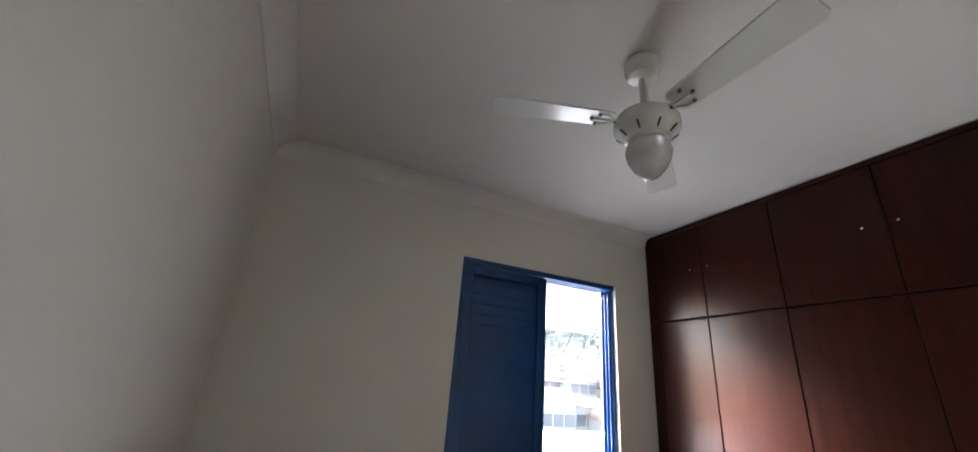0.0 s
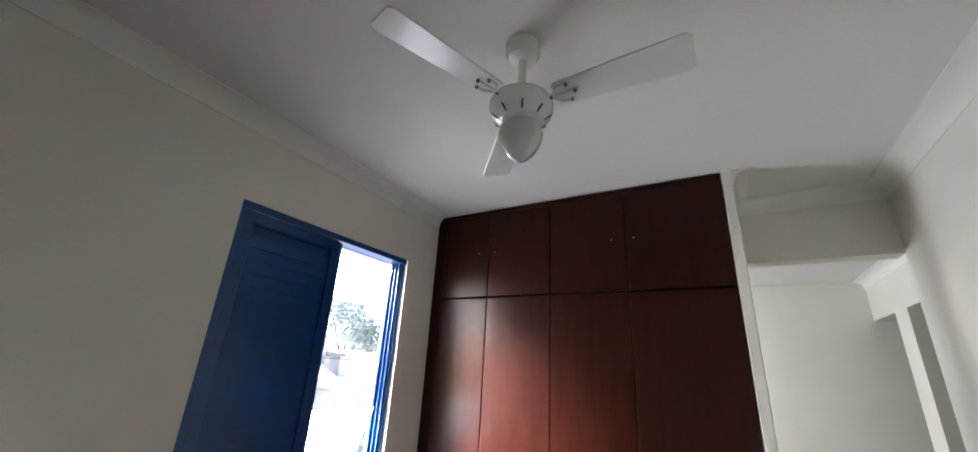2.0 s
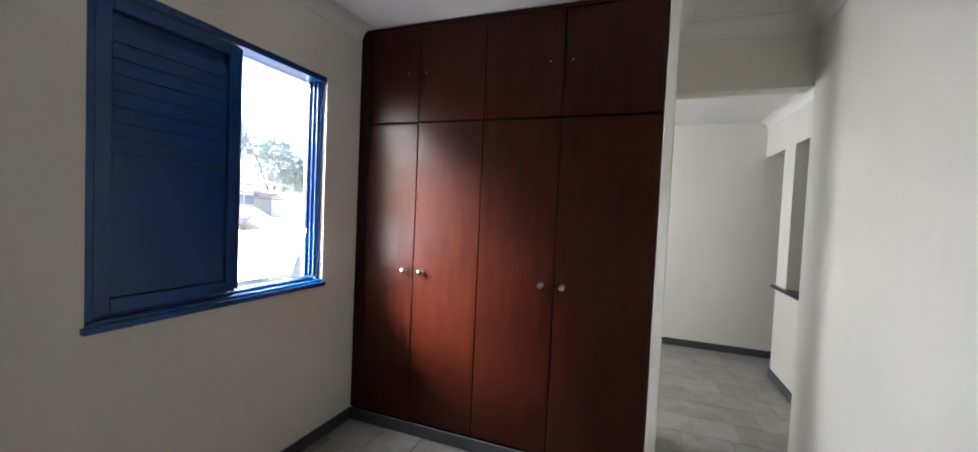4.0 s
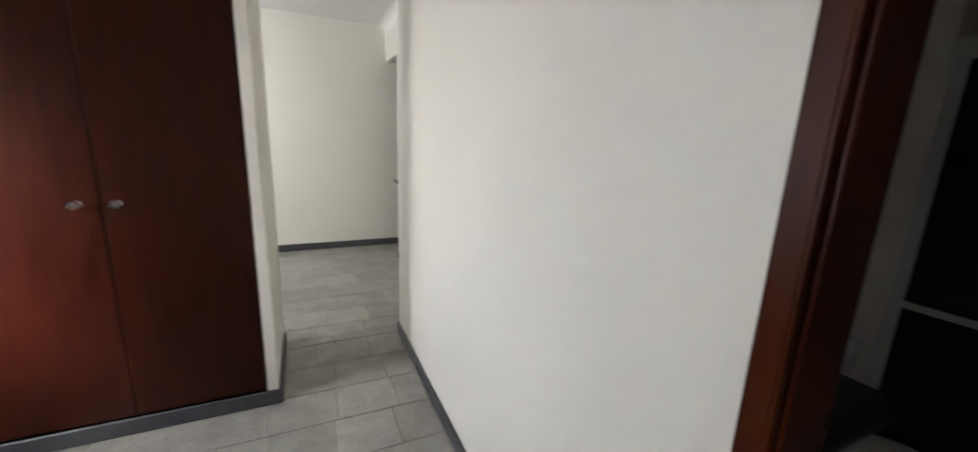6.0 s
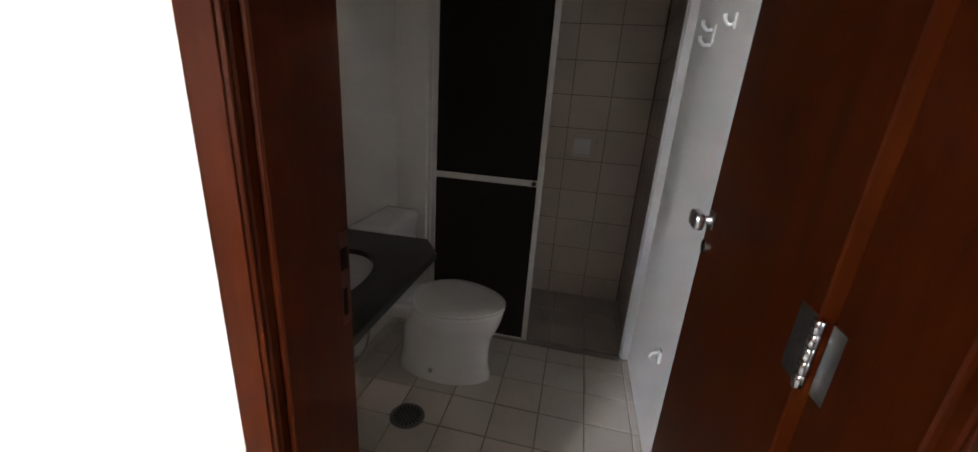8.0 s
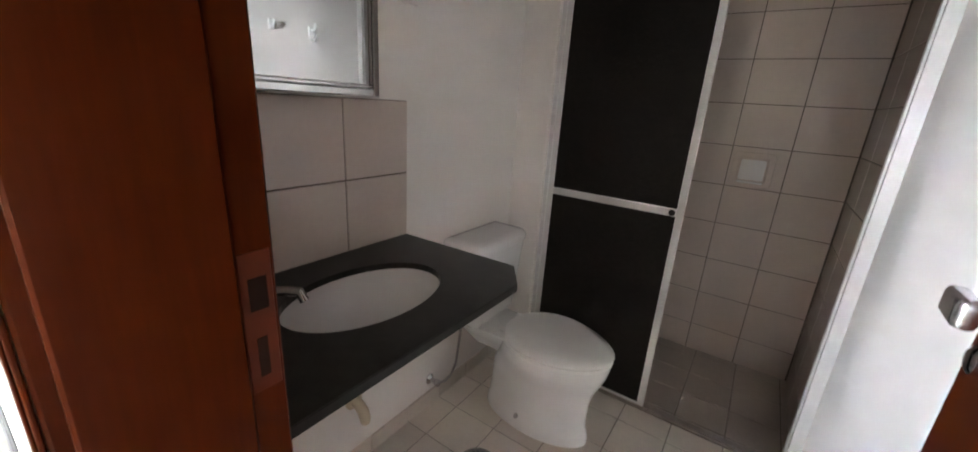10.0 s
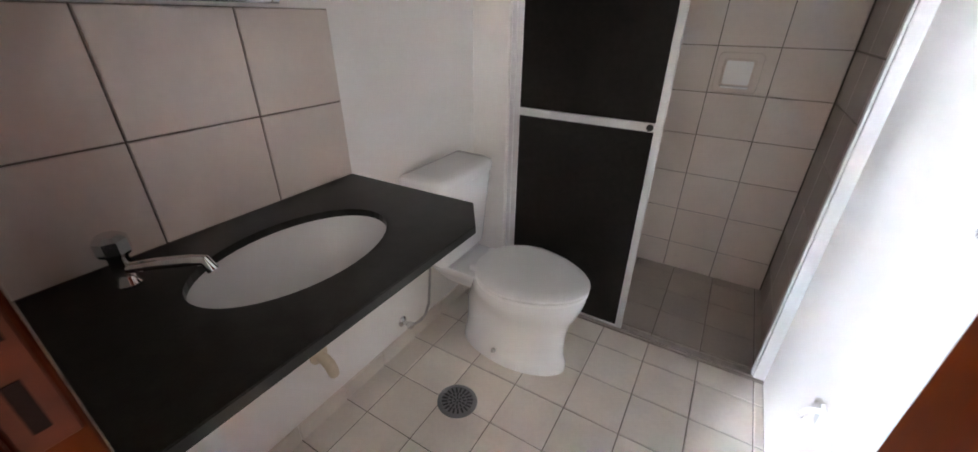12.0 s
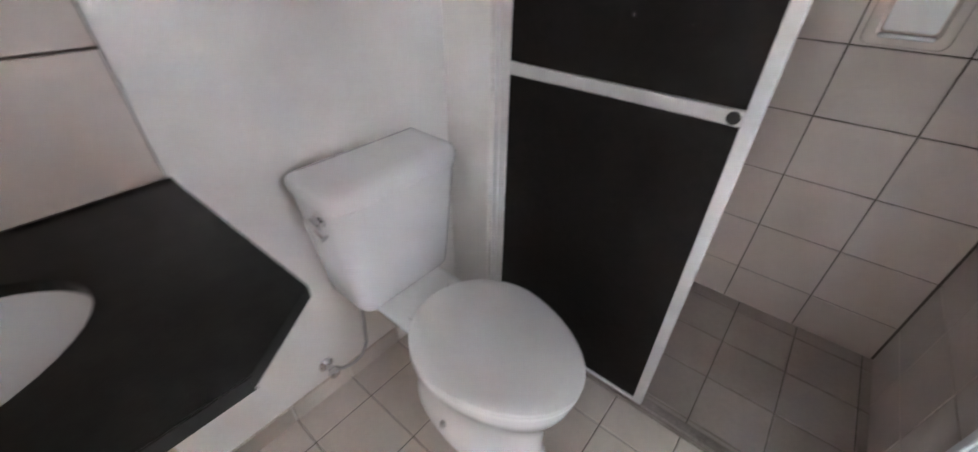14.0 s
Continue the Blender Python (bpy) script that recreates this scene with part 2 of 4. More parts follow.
def holed(x0, x1, y0, y1, z0, z1, hx0, hx1, hz0, hz1, axis="x"):
    """A wall with one opening, as boxes round it."""
    rows = []
    if axis == "x":
        rows = [(x0, hx0, y0, y1, z0, z1), (hx1, x1, y0, y1, z0, z1), (hx0, hx1, y0, y1, hz1, z1)]
        if hz0 > z0:
            rows.append((hx0, hx1, y0, y1, z0, hz0))
    return rows


def structure(name, bm, mat, label, smooth=False):
    return part(name, bm, mat, None, label, smooth, name.split("_")[0], "structure")


# ---- walls, ceilings, floors ----
structure("wall_north", boxes(
    *holed(XW - 0.15, 0.6, 0.0, 0.15, -0.1, 2.7, *WIN), *holed(0.6, 2.87, 0.0, 0.15, -0.1, 2.7, 1.2, 2.3, 0.95, 2.05)),
    PAINT, "cream painted plaster wall with the window opening")
structure("wall_west", box(XW - 0.15, XW, -2.8, 0.0, -0.1, 2.7), PAINT, "cream painted plaster wall beside the bathroom door")
structure("wall_south", boxes(*holed(XW, XE, YSB, YS, -0.1, 2.7, DOOR[0], DOOR[1], -0.1, DOOR[2])),
                   PAINT, "off-white painted plaster wall with the bathroom door")
structure("wall_passage_header", box(0.484, 0.60, YS, -1.81, 2.10, 2.7), PAINT, "cream painted beam over the passage opening")
structure("wall_stub", box(0.0, 0.60, -1.815, -1.768, -0.1, 2.7, 0.004), PAINT, "narrow off-white wall end beside the wardrobe")
structure("wall_wardrobe_back", box(0.60, 0.70, -1.815, 0.0, -0.1, 2.7), PAINT, "cream painted wall behind the wardrobe")
structure("wall_east", box(2.72, 2.87, -4.9, 0.0, -0.1, 2.7), PAINT, "cream painted far wall of the living room")
structure("wall_partition", boxes((XE, 2.16, -2.98, -2.86, -0.1, 0.805), (1.90, 2.16, -2.98, -2.86, 0.83, 2.04), (XE, 2.72, -2.98, -2.86, 2.04, 2.7),
                                  (XE, 0.75, -2.98, -2.86, 0.83, 2.04)), PAINT, "white half wall with pass-through opening and pillar")
structure("wall_kitchen_west", box(0.38, XE, -4.9, YSB, -0.1, 2.7), PAINT, "plain painted kitchen wall")
structure("wall_kitchen_south", box(0.38, 2.87, -5.05, -4.9, -0.1, 2.7), PAINT, "plain painted kitchen wall")
PLAN[0] = BATH
wall_be = structure("wall_bathroom_east", box(BE, BE + 0.12, BS, BYN, -0.1, BCEIL + 0.1), WHITE_PAINT, "white painted bathroom wall behind basin and toilet")
wall_bs = structure("wall_bathroom_south", box(BW - 0.12, BE + 0.12, BS - 0.12, BS, -0.1, BCEIL + 0.1), WHITE_PAINT, "shower back wall under beige tiles")
wall_bw = structure("wall_bathroom_west", box(BW - 0.12, BW, BS, BYN, -0.1, BCEIL + 0.1), WHITE_PAINT, "white painted bathroom wall behind the open door")
structure("wall_shower_pier", box(-1.156, BE, -4.27, -4.19, -0.1, BCEIL, 0.004), WHITE_PAINT, "narrow white wall end beside the shower")
structure("ceiling_bathroom", box(BW, BE, BS, BYN, BCEIL, BCEIL + 0.12), CEILING, "white painted bathroom ceiling")
PLAN[0] = ROOM
structure("ceiling", box(XW, 0.60, -2.66, 0.0, CEIL, CEIL + 0.12), CEILING, "white painted bedroom ceiling")
structure("ceiling_living", box(XE, 2.72, -4.9, 0.0, LCEIL, LCEIL + 0.12), CEILING, "white painted living room ceiling")


def crown(name, along, start, end):
    c = 0.080
    profile = [(0.0, -c), (0.005, -c)]
    profile += [(0.005 + (c - 0.010) * (1 - math.cos(a)), -c + (c - 0.005) * math.sin(a)) for a in (0.2, 0.4, 0.6, 0.8, 1.0, 1.2, 1.4, 1.57)]
    profile += [(c, -0.005), (c, 0.0), (0.0, 0.0)]
    return structure(name, prism(profile, along, start, end), CROWN, "white plaster cove moulding under the ceiling", True)


crown("trim_crown_north", lambda s, o, u: (s, -o, CEIL + u), XW, -0.004)
crown("trim_crown_west", lambda s, o, u: (XW + o, s, CEIL + u), 0.0, YS)
crown("trim_crown_south", lambda s, o, u: (s, YS + o, CEIL + u), XW, 0.484)
crown("trim_crown_header", lambda s, o, u: (0.484 - o, s, CEIL + u), YS, -1.815)
crown("trim_crown_stub", lambda s, o, u: (s, -1.815 - o, CEIL + u), 0.0, 0.484)
crown("trim_crown_stub_end", lambda s, o, u: (-o * 0.25, s, CEIL + u), -1.815, -1.770)
crown("trim_crown_partition", lambda s, o, u: (s, -2.86 + o, LCEIL + u), XE, 2.72)


def baseboard(name, x0, x1, y0, y1, h=0.075):
    return structure(name, box(x0, x1, y0, y1, 0.0, h, 0.004), SLATE_DARK, "dark grey slate baseboard")


T = 0.014
baseboard("baseboard_north", XW, -0.016, -T, 0.0)
baseboard("baseboard_west", XW, XW + T, YS, -T)
baseboard("baseboard_south", -1.67, XE + T, YS, YS + T)
baseboard("baseboard_south_end", XE, XE + T, -2.86 + T, YS)
baseboard("baseboard_wardrobe", -0.016, -0.002, -1.83, 0.0)
baseboard("baseboard_stub", -0.002, 0.60, -1.829, -1.815)
baseboard("baseboard_east", 2.72 - T, 2.72, -4.9, 0.0)
baseboard("baseboard_partition", XE + T, 2.16 + T, -2.86, -2.86 + T)
baseboard("baseboard_partition_end", 2.16, 2.16 + T, -2.98, -2.86)

floor_slate = structure("floor", boxes((XW, 0.60, YS, 0.0, -0.12, -0.006), (0.60, 2.72, -4.9, 0.0, -0.12, -0.006), (XE, 0.60, -4.9, YS, -0.12, -0.006)),
                        MORTAR, "grey slate flagstone floor with worn joints")
structure("door_sill", box(DOOR[0], DOOR[1], YSB, YS, -0.08, 0.003, 0.002), SLATE_DARK, "dark slate threshold of the bathroom door")
PLAN[0] = BATH
floor_bath = structure("floor_bathroom", boxes((BW, BE, BS, BYN, -0.12, -0.004)), FLOORGROUT, "light grey ceramic bathroom floor tiles with dark joints")
structure("shower_curb", box(BW, -1.156, -4.2555, -4.2045, -0.004, 0.005, 0.001), CURB, "low greyish-brown stone shower threshold")
PLAN[0] = ROOM

# ---- window ----
win = thing("window_1", (-0.8, 0.05, WIN[2]), "blue painted steel window with sliding louvred shutter half open", "window", "", "structure")
x0, x1, z0, z1 = WIN
part("window_frame", boxes((x0, x1, 0.004, 0.12, z1 - 0.030, z1), (x0, x1, 0.004, 0.12, z0, z0 + 0.022), (x0, x0 + 0.025, 0.004, 0.12, z0 + 0.022, z1 - 0.030),
                           (x1 - 0.020, x1, 0.02, 0.12, z0 + 0.022, z1 - 0.030), bevel=0.003), BLUE, win)
part("window_sill", boxes((x0 - 0.01, x1 + 0.012, -0.022, 0.003, z0 - 0.014, z0 + 0.010), (x0, x1, -0.008, 0.003, z0 + 0.010, z0 + 0.022), bevel=0.003), BLUE, win, "blue enamelled steel sill track")
part("track", boxes(*[(x0 + 0.03, x1 - 0.025, y, y + 0.006, z0 + 0.022, z0 + 0.036) for y in (0.03, 0.06, 0.09)], bevel=0.001), BLUE, win)
part("side_track", boxes(*[(x1 - 0.034, x1 - 0.021, y, y + 0.006, z0 + 0.04, z1 - 0.032) for y in (0.03, 0.06, 0.09)], bevel=0.001), BLUE, win)
part("reveal", box(x1, x1 + 0.012, -0.004, 0.06, z0 + 0.012, z1, 0.002), PAINT, win, "white plaster reveal strip")
XO = -0.799
shutter = part("shutter", boxes((x0 + 0.026, x0 + 0.075, 0.012, 0.040, z0 + 0.04, z1 - 0.034), (XO - 0.045, XO, 0.012, 0.040, z0 + 0.04, z1 - 0.034),
                                (x0 + 0.075, XO - 0.045, 0.012, 0.040, z0 + 0.04, z0 + 0.09), (x0 + 0.075, XO - 0.045, 0.012, 0.040, z1 - 0.085, z1 - 0.034),
                                bevel=0.003), BLUE, win, "dark blue sliding shutter frame")
part("back_panel", box(x0 + 0.03, XO - 0.006, 0.046, 0.052, z0 + 0.04, z1 - 0.034), BLUE, win)
k, zz = 0, z0 + 0.095
while zz < z1 - 0.14:
    bm = bmesh.new()
    add_loft(bm, [[(x, 0.021, zz), (x, 0.025, zz), (x, 0.029, zz + 0.053), (x, 0.025, zz + 0.0535)] for x in (x0 + 0.076, XO - 0.046)])
    part("slat", bm, BLUE, shutter)
    zz += 0.055
part("shutter_lip", box(XO - 0.002, XO + 0.012, 0.006, 0.044, z0 + 0.05, z1 - 0.04, 0.003), BLUE, shutter)
p = part("pane", box(XO + 0.01, x1 - 0.036, 0.072, 0.075, z0 + 0.036, z1 - 0.03), PANE, win, "clear window glass")
p.visible_shadow = False

# unseen pane, added to keep direct sun off the living room's far wall
frost = bpy.data.materials.new("sun_blocking_pane")
frost.use_nodes = True
fb = frost.node_tree.nodes["Principled BSDF"]
fb.inputs["Base Color"].default_value = (0.8, 0.82, 0.82, 1)
fb.inputs["Roughness"].default_value = 0.6
fb.inputs["Transmission Weight"].default_value = 0.4
win2 = thing("window_2", (1.75, 0.05, 0.95), "plain blue steel living room window", "window", "", "structure")
part("window_frame", boxes((1.2, 2.3, 0.01, 0.12, 2.02, 2.05), (1.2, 2.3, 0.01, 0.12, 0.95, 0.98), (1.2, 1.225, 0.01, 0.12, 0.98, 2.02), (2.275, 2.3, 0.01, 0.12, 0.98, 2.02), bevel=0.003), BLUE, win2)

part("pane", box(1.225, 2.275, 0.105, 0.111, 0.98, 2.02), frost, win2, "unseen frosted glass added to keep out direct sun")

# ---- wardrobe ----
war = thing("wardrobe", (0.3, -0.88, 0.0), "built-in dark reddish-brown varnished wood wardrobe, doors closed, floor to ceiling", "wardrobe")
part("body", boxes((0.022, 0.598, -1.765, -0.002, 0.0, CEIL - 0.012)), GAP, war)
part("filler", box(0.0, 0.021, -0.072, -0.001, 0.078, CEIL - 0.008, 0.002), WOOD, war)
part("top_rail", box(0.002, 0.021, -1.765, -0.074, CEIL - 0.032, CEIL - 0.008, 0.001), WOOD, war)
EDGES = (-0.075, -0.428, -0.845, -1.281, -1.765)


def knob(name, parent, y, z, r):
    bm = lathe([(r * 0.9, 0.0), (r * 0.55, -0.006), (r * 0.45, -0.016), (r * 0.8, -0.021), (r, -0.027), (r * 0.9, -0.034), (r * 0.4, -0.037)], (0, y, z), "x", 14)
    return part(name, bm, CHROME, parent, "brushed metal knob", True)


for a, b, ky in zip(EDGES, EDGES[1:], (-0.371, -0.487, -1.212, -1.328)):
    lower = part("door", box(0.0, 0.020, b + 0.002, a - 0.002, 0.080, 1.872, 0.0025), WOOD, war)
    knob("knob", lower, ky, 0.990, 0.017)
    upper = part("upper_door", box(0.0, 0.020, b + 0.002, a - 0.002, 1.882, CEIL - 0.036, 0.0025), WOOD, war)
    knob("knob", upper, ky, 2.155, 0.006)

# ---- ceiling fan ----
FX, FY = -1.214, -1.227
fan = thing("ceiling_fan", (FX, FY, CEIL), "white three-blade ceiling fan with frosted glass lamp and dark screws", "fan")
part("canopy", lathe([(0.050, CEIL - 0.001), (0.056, CEIL - 0.006), (0.056, CEIL - 0.040), (0.046, CEIL - 0.058), (0.018, CEIL - 0.068)], (FX, FY, 0)), FAN, fan, "", True)
part("rod", lathe([(0.013, CEIL - 0.066), (0.013, 2.2850), (0.024, 2.2770), (0.026, 2.2630)], (FX, FY, 0), seg=16), FAN, fan, "", True)
motor = part("motor", lathe([(0.028, 2.2670), (0.070, 2.2590), (0.090, 2.2430), (0.098, 2.2290), (0.098, 2.2070), (0.091, 2.1890), (0.070, 2.1710), (0.060, 2.1650)], (FX, FY, 0), seg=36), FAN, fan, "", True)
for i in range(9):
    a = math.radians(40 * i + 8)
    bm = box(-0.014, 0.014, -0.0025, 0.0025, -0.001, 0.002, 0.0006)
    bmesh.ops.transform(bm, matrix=pose(FX + 0.081 * math.cos(a), FY + 0.081 * math.sin(a), 2.1785, 0, 0, math.degrees(a)) @ pose(0, 0, 0, 0, -35, 0), verts=bm.verts)
    part("vent_slot", bm, BLACK, motor)
part("lamp_collar", lathe([(0.060, 2.1670), (0.060, 2.1570), (0.046, 2.1510)], (FX, FY, 0)), FAN, fan, "", True)
part("lamp_shade", lathe([(0.042, 2.1590), (0.062, 2.1450), (0.068, 2.1220), (0.062, 2.0950), (0.047, 2.0670), (0.028, 2.0450), (0.012, 2.0340), (0.003, 2.0310)], (FX, FY, 0), seg=32), glass, fan, "frosted pointed glass bowl", True)
for ang in (161, 268, 38):
    m = pose(FX, FY, 2.2290, 0, 0, ang) @ pose(0, 0, 0, -11, 0, 0)
    outline = [(0.112, -0.036), (0.122, -0.044), (0.468, -0.058), (0.484, -0.044), (0.484, 0.044), (0.468, 0.058), (0.122, 0.044), (0.112, 0.036)]
    bm = bmesh.new()
    add_loft(bm, [[m @ Vector((x, y, z)) for x, y in outline] for z in (-0.003, 0.003)])
    bmesh.ops.bevel(bm, geom=bm.edges[:], offset=0.0012, segments=1, affect="EDGES")
    blade = part("blade", bm, FAN, fan)
    bm = bmesh.new()
    for pts in ([(0.092, -0.008), (0.112, -0.012), (0.128, -0.030), (0.150, -0.032), (0.160, -0.024)], [(0.092, 0.008), (0.112, 0.012), (0.128, 0.030), (0.150, 0.032), (0.160, 0.024)],
                [(0.092, 0.0), (0.130, 0.0), (0.172, 0.0)]):
        b = tube([m @ Vector((x, y, -0.0060)) for x, y in pts], 0.0034, 8)
        me = bpy.data.meshes.new("t")
        b.to_mesh(me)
        b.free()
        bm.from_mesh(me)
        bpy.data.meshes.remove(me)
    part("bracket", bm, FAN, blade, "white enamelled three-prong blade bracket", True)
    for x, y in ((0.156, -0.028), (0.156, 0.028), (0.174, 0.0), (0.100, 0.0)):
        bm = lathe([(0.0042, -0.012), (0.0055, -0.010), (0.005, -0.003)], (0, 0, 0), seg=10)
        bmesh.ops.transform(bm, matrix=m @ pose(x, y, 0), verts=bm.verts)
        part("screw", bm, GREYPLASTIC, blade, "", True)

# ---- bathroom door ----
dr = thing("door_1", (-1.98, -2.58, 0.0), "reddish-brown wooden bathroom door standing open against the wall", "door", "", "structure")
PLAN[0] = FRAME
cx0, cx1, ch, jh = -2.335, -1.663, 2.318, 2.263
for xa, xb in ((cx1 - 0.046, cx1), (cx0, cx0 + 0.052)):
    part("casing", boxes((xa, xb, YS, YS + 0.003, 0.0, ch), (xa + 0.006, xb - 0.006, YS + 0.003, YS + 0.005, 0.0, ch), bevel=0.0008), DOORWOOD, dr, "reddish-brown door casing")
part("head_casing", boxes((cx0 + 0.052, cx1 - 0.046, YS, YS + 0.004, ch - 0.052, ch), bevel=0.001), DOORWOOD, dr)
JN, JS = YS - 0.0005, -2.644
part("jamb", boxes((-1.7110, -1.7010, JS, JN, 0.003, jh - 0.002), bevel=0.002), DOORWOOD, dr)
part("jamb", boxes((-2.2895, -2.281, JS, JN, 0.003, jh - 0.002), bevel=0.002), DOORWOOD, dr)
part("head_jamb", boxes((-2.281, -1.7110, JS, JN, jh - 0.012, jh - 0.0005), bevel=0.002), DOORWOOD, dr)
part("door_stop", boxes((-1.7200, -1.7110, -2.613, YS - 0.010, 0.003, jh - 0.012), bevel=0.002), DOORWOOD, dr)
part("door_stop", boxes((-2.281, -2.272, -2.613, YS - 0.010, 0.003, jh - 0.012), bevel=0.002), DOORWOOD, dr)
strike = part("strike_plate", boxes((-1.7130, -1.7110, -2.640, -2.615, 1.026, 1.177), bevel=0.0008), STRIKE, dr, "painted steel strike plate with two slots")
# no holes are cut: dark boxes on the plate carry the slots' inner shade
part("latch_slot", boxes((-1.7137, -1.7120, -2.635, -2.621, 1.117, 1.151)), GAP, strike)
part("bolt_slot", boxes((-1.7137, -1.7120, -2.631, -2.623, 1.043, 1.087)), GAP, strike)
PLAN[0] = ROOM
PIN = Vector((-2.224, -2.650, 0.0))
SWING = pose(*PIN) @ pose(0, 0, 0, 0, 0, -3.8) @ pose(*-PIN)


def swung(bm):
    """Turned with the open leaf about its pin."""
    bmesh.ops.transform(bm, matrix=SWING, verts=bm.verts)
    return bm


leaf = part("leaf", swung(box(-2.252, -2.2205, -3.138, -2.657, 0.010, 1.835, 0.002)), DOORWOOD, dr, "dark reddish-brown veneered door leaf")
for hz in (0.24, 0.888, 1.60):
    hinge = part("hinge", boxes((-2.2285, -2.2262, -2.642, -2.606, hz - 0.040, hz + 0.040)), STEEL, dr, "worn steel butt hinge")
    part("hinge_leaf", swung(boxes((-2.2205, -2.2188, -2.692, -2.658, hz - 0.040, hz + 0.040))), STEEL, hinge)
    bm = bmesh.new()
    for q in range(5):
        add_lathe(bm, [(0.0050, hz - 0.040 + 0.016 * q), (0.0058, hz - 0.038 + 0.016 * q), (0.0058, hz - 0.026 + 0.016 * q), (0.0050, hz - 0.0245 + 0.016 * q)], (-2.219, -2.651, 0), seg=10)
    part("knuckle", bm, CHROME, hinge, "", True)
handle = part("handle", swung(boxes((-2.2205, -2.216, -3.120, -3.080, 0.885, 0.921), bevel=0.002)), SATIN, leaf, "chrome square lever handle")
part("spindle", swung(lathe([(0.010, -2.216), (0.008, -2.212), (0.008, -2.196)], (0, -3.100, 0.903), "x", 16)), SATIN, handle, "", True)
part("lever", swung(box(-2.199, -2.178, -3.118, -3.060, 0.886, 0.920, 0.008, 4)), SATIN, handle, "chrome block-shaped lever", True)
part("keyhole_rosette", swung(lathe([(0.016, -2.2205), (0.016, -2.214), (0.011, -2.211)], (0, -3.100, 0.846), "x", 18)), CHROME, leaf, "", True)
part("latch_face", swung(boxes((-2.244, -2.228, -3.1395, -3.1375, 0.83, 0.96))), STEEL, leaf)
PLAN[0] = BATH

# ---- vanity ----
van = thing("vanity_top", (-1.25, -3.05, 0.0), "dark grey granite vanity slab with chamfered corner on the wall", "countertop")
CT, CF = 0.848, -1.503


def slab_with_hole(outline, centre, rx, ry, z_low, z_top, n=48):
    """A slab with an oval hole, its rim drawn to the outline."""
    bm = bmesh.new()
    rings = {}
    for z in (z_low, z_top):
        outer = [bm.verts.new((x, y, z)) for x, y in outline]
        inner = [bm.verts.new((centre[0] + rx * math.cos(2 * math.pi * i / n), centre[1] + ry * math.sin(2 * math.pi * i / n), z)) for i in range(n)]
        rings[z] = (outer, inner)
        edges = [bm.edges.new((r[i], r[(i + 1) % len(r)])) for r in (outer, inner) for i in range(len(r))]
        bmesh.ops.triangle_fill(bm, use_beauty=True, edges=edges)
    for which in (0, 1):
        a, b = rings[z_low][which], rings[z_top][which]
        for i in range(len(a)):
            bm.faces.new((a[i], a[(i + 1) % len(a)], b[(i + 1) % len(b)], b[i]))
    return bm


BC, BRX, BRY = (-1.245, -3.055), 0.1435, 0.227
outline = [(BE + 0.001, BYN), (CF, BYN), (CF, -3.362), (-1.430, -3.470), (BE + 0.001, -3.455)]
part("slab", slab_with_hole(outline, BC, BRX, BRY, CT - 0.019, CT), GRANITE, van)
part("front_edge", boxes((CF - 0.0025, CF, -3.360, BYN, CT - 0.023, CT - 0.001), bevel=0.001), GRANITE, van, "polished granite front edge")
rings = []
for f, z in ((1.0, CT - 0.010), (0.985, CT - 0.03), (0.93, CT - 0.07), (0.80, CT - 0.11), (0.58, CT - 0.138), (0.30, CT - 0.150), (0.10, CT - 0.153)):
    rings.append([(BC[0] + (BRX + 0.006) * f * math.cos(2 * math.pi * i / 48), BC[1] + (BRY + 0.006) * f * math.sin(2 * math.pi * i / 48), z) for i in range(48)])
outer = [[(BC[0] + (x - BC[0]) * 1.04, BC[1] + (y - BC[1]) * 1.04, z - 0.012 - (0.006 if j else 0)) for x, y, z in r] for j, r in enumerate(rings)]
basin = thing("basin", (BC[0], BC[1], CT - 0.17), "white ceramic oval undermount basin set in the slab", "basin")
part("bowl", add_loft(bmesh.new(), outer[::-1] + rings), CERAMIC, basin, "", True)
part("drain_ring", lathe([(0.022, CT - 0.152), (0.022, CT - 0.148), (0.012, CT - 0.149)], (BC[0], BC[1], 0), seg=20), CHROME, basin, "", True)
part("trap_pipe", tube([(BC[0], BC[1], CT - 0.165), (BC[0], BC[1], 0.64), (BC[0] + 0.03, BC[1], 0.61), (BE - 0.002, BC[1], 0.61)], 0.018), PLASTIC, basin, "", True)

tap = thing("tap", (-1.095, -2.800, CT), "chrome basin tap with long spout on the slab", "tap")
part("base", lathe([(0.021, CT), (0.021, CT + 0.005), (0.017, CT + 0.010), (0.016, CT + 0.060), (0.020, CT + 0.066)], (-1.095, -2.800, 0), seg=20), CHROME, tap, "", True)
part("spout", tube([(-1.095, -2.800, CT + 0.034), (-1.150, -2.834, CT + 0.046), (-1.205, -2.868, CT + 0.054), (-1.226, -2.882, CT + 0.054), (-1.234, -2.887, CT + 0.034)], 0.0110, 14), CHROME, tap, "", True)
bm = lathe([(0.024, CT + 0.066), (0.027, CT + 0.072), (0.027, CT + 0.096), (0.018, CT + 0.104)], (-1.095, -2.800, 0), seg=8)
part("handle", bm, CHROME, tap, "chrome faceted turning handle")

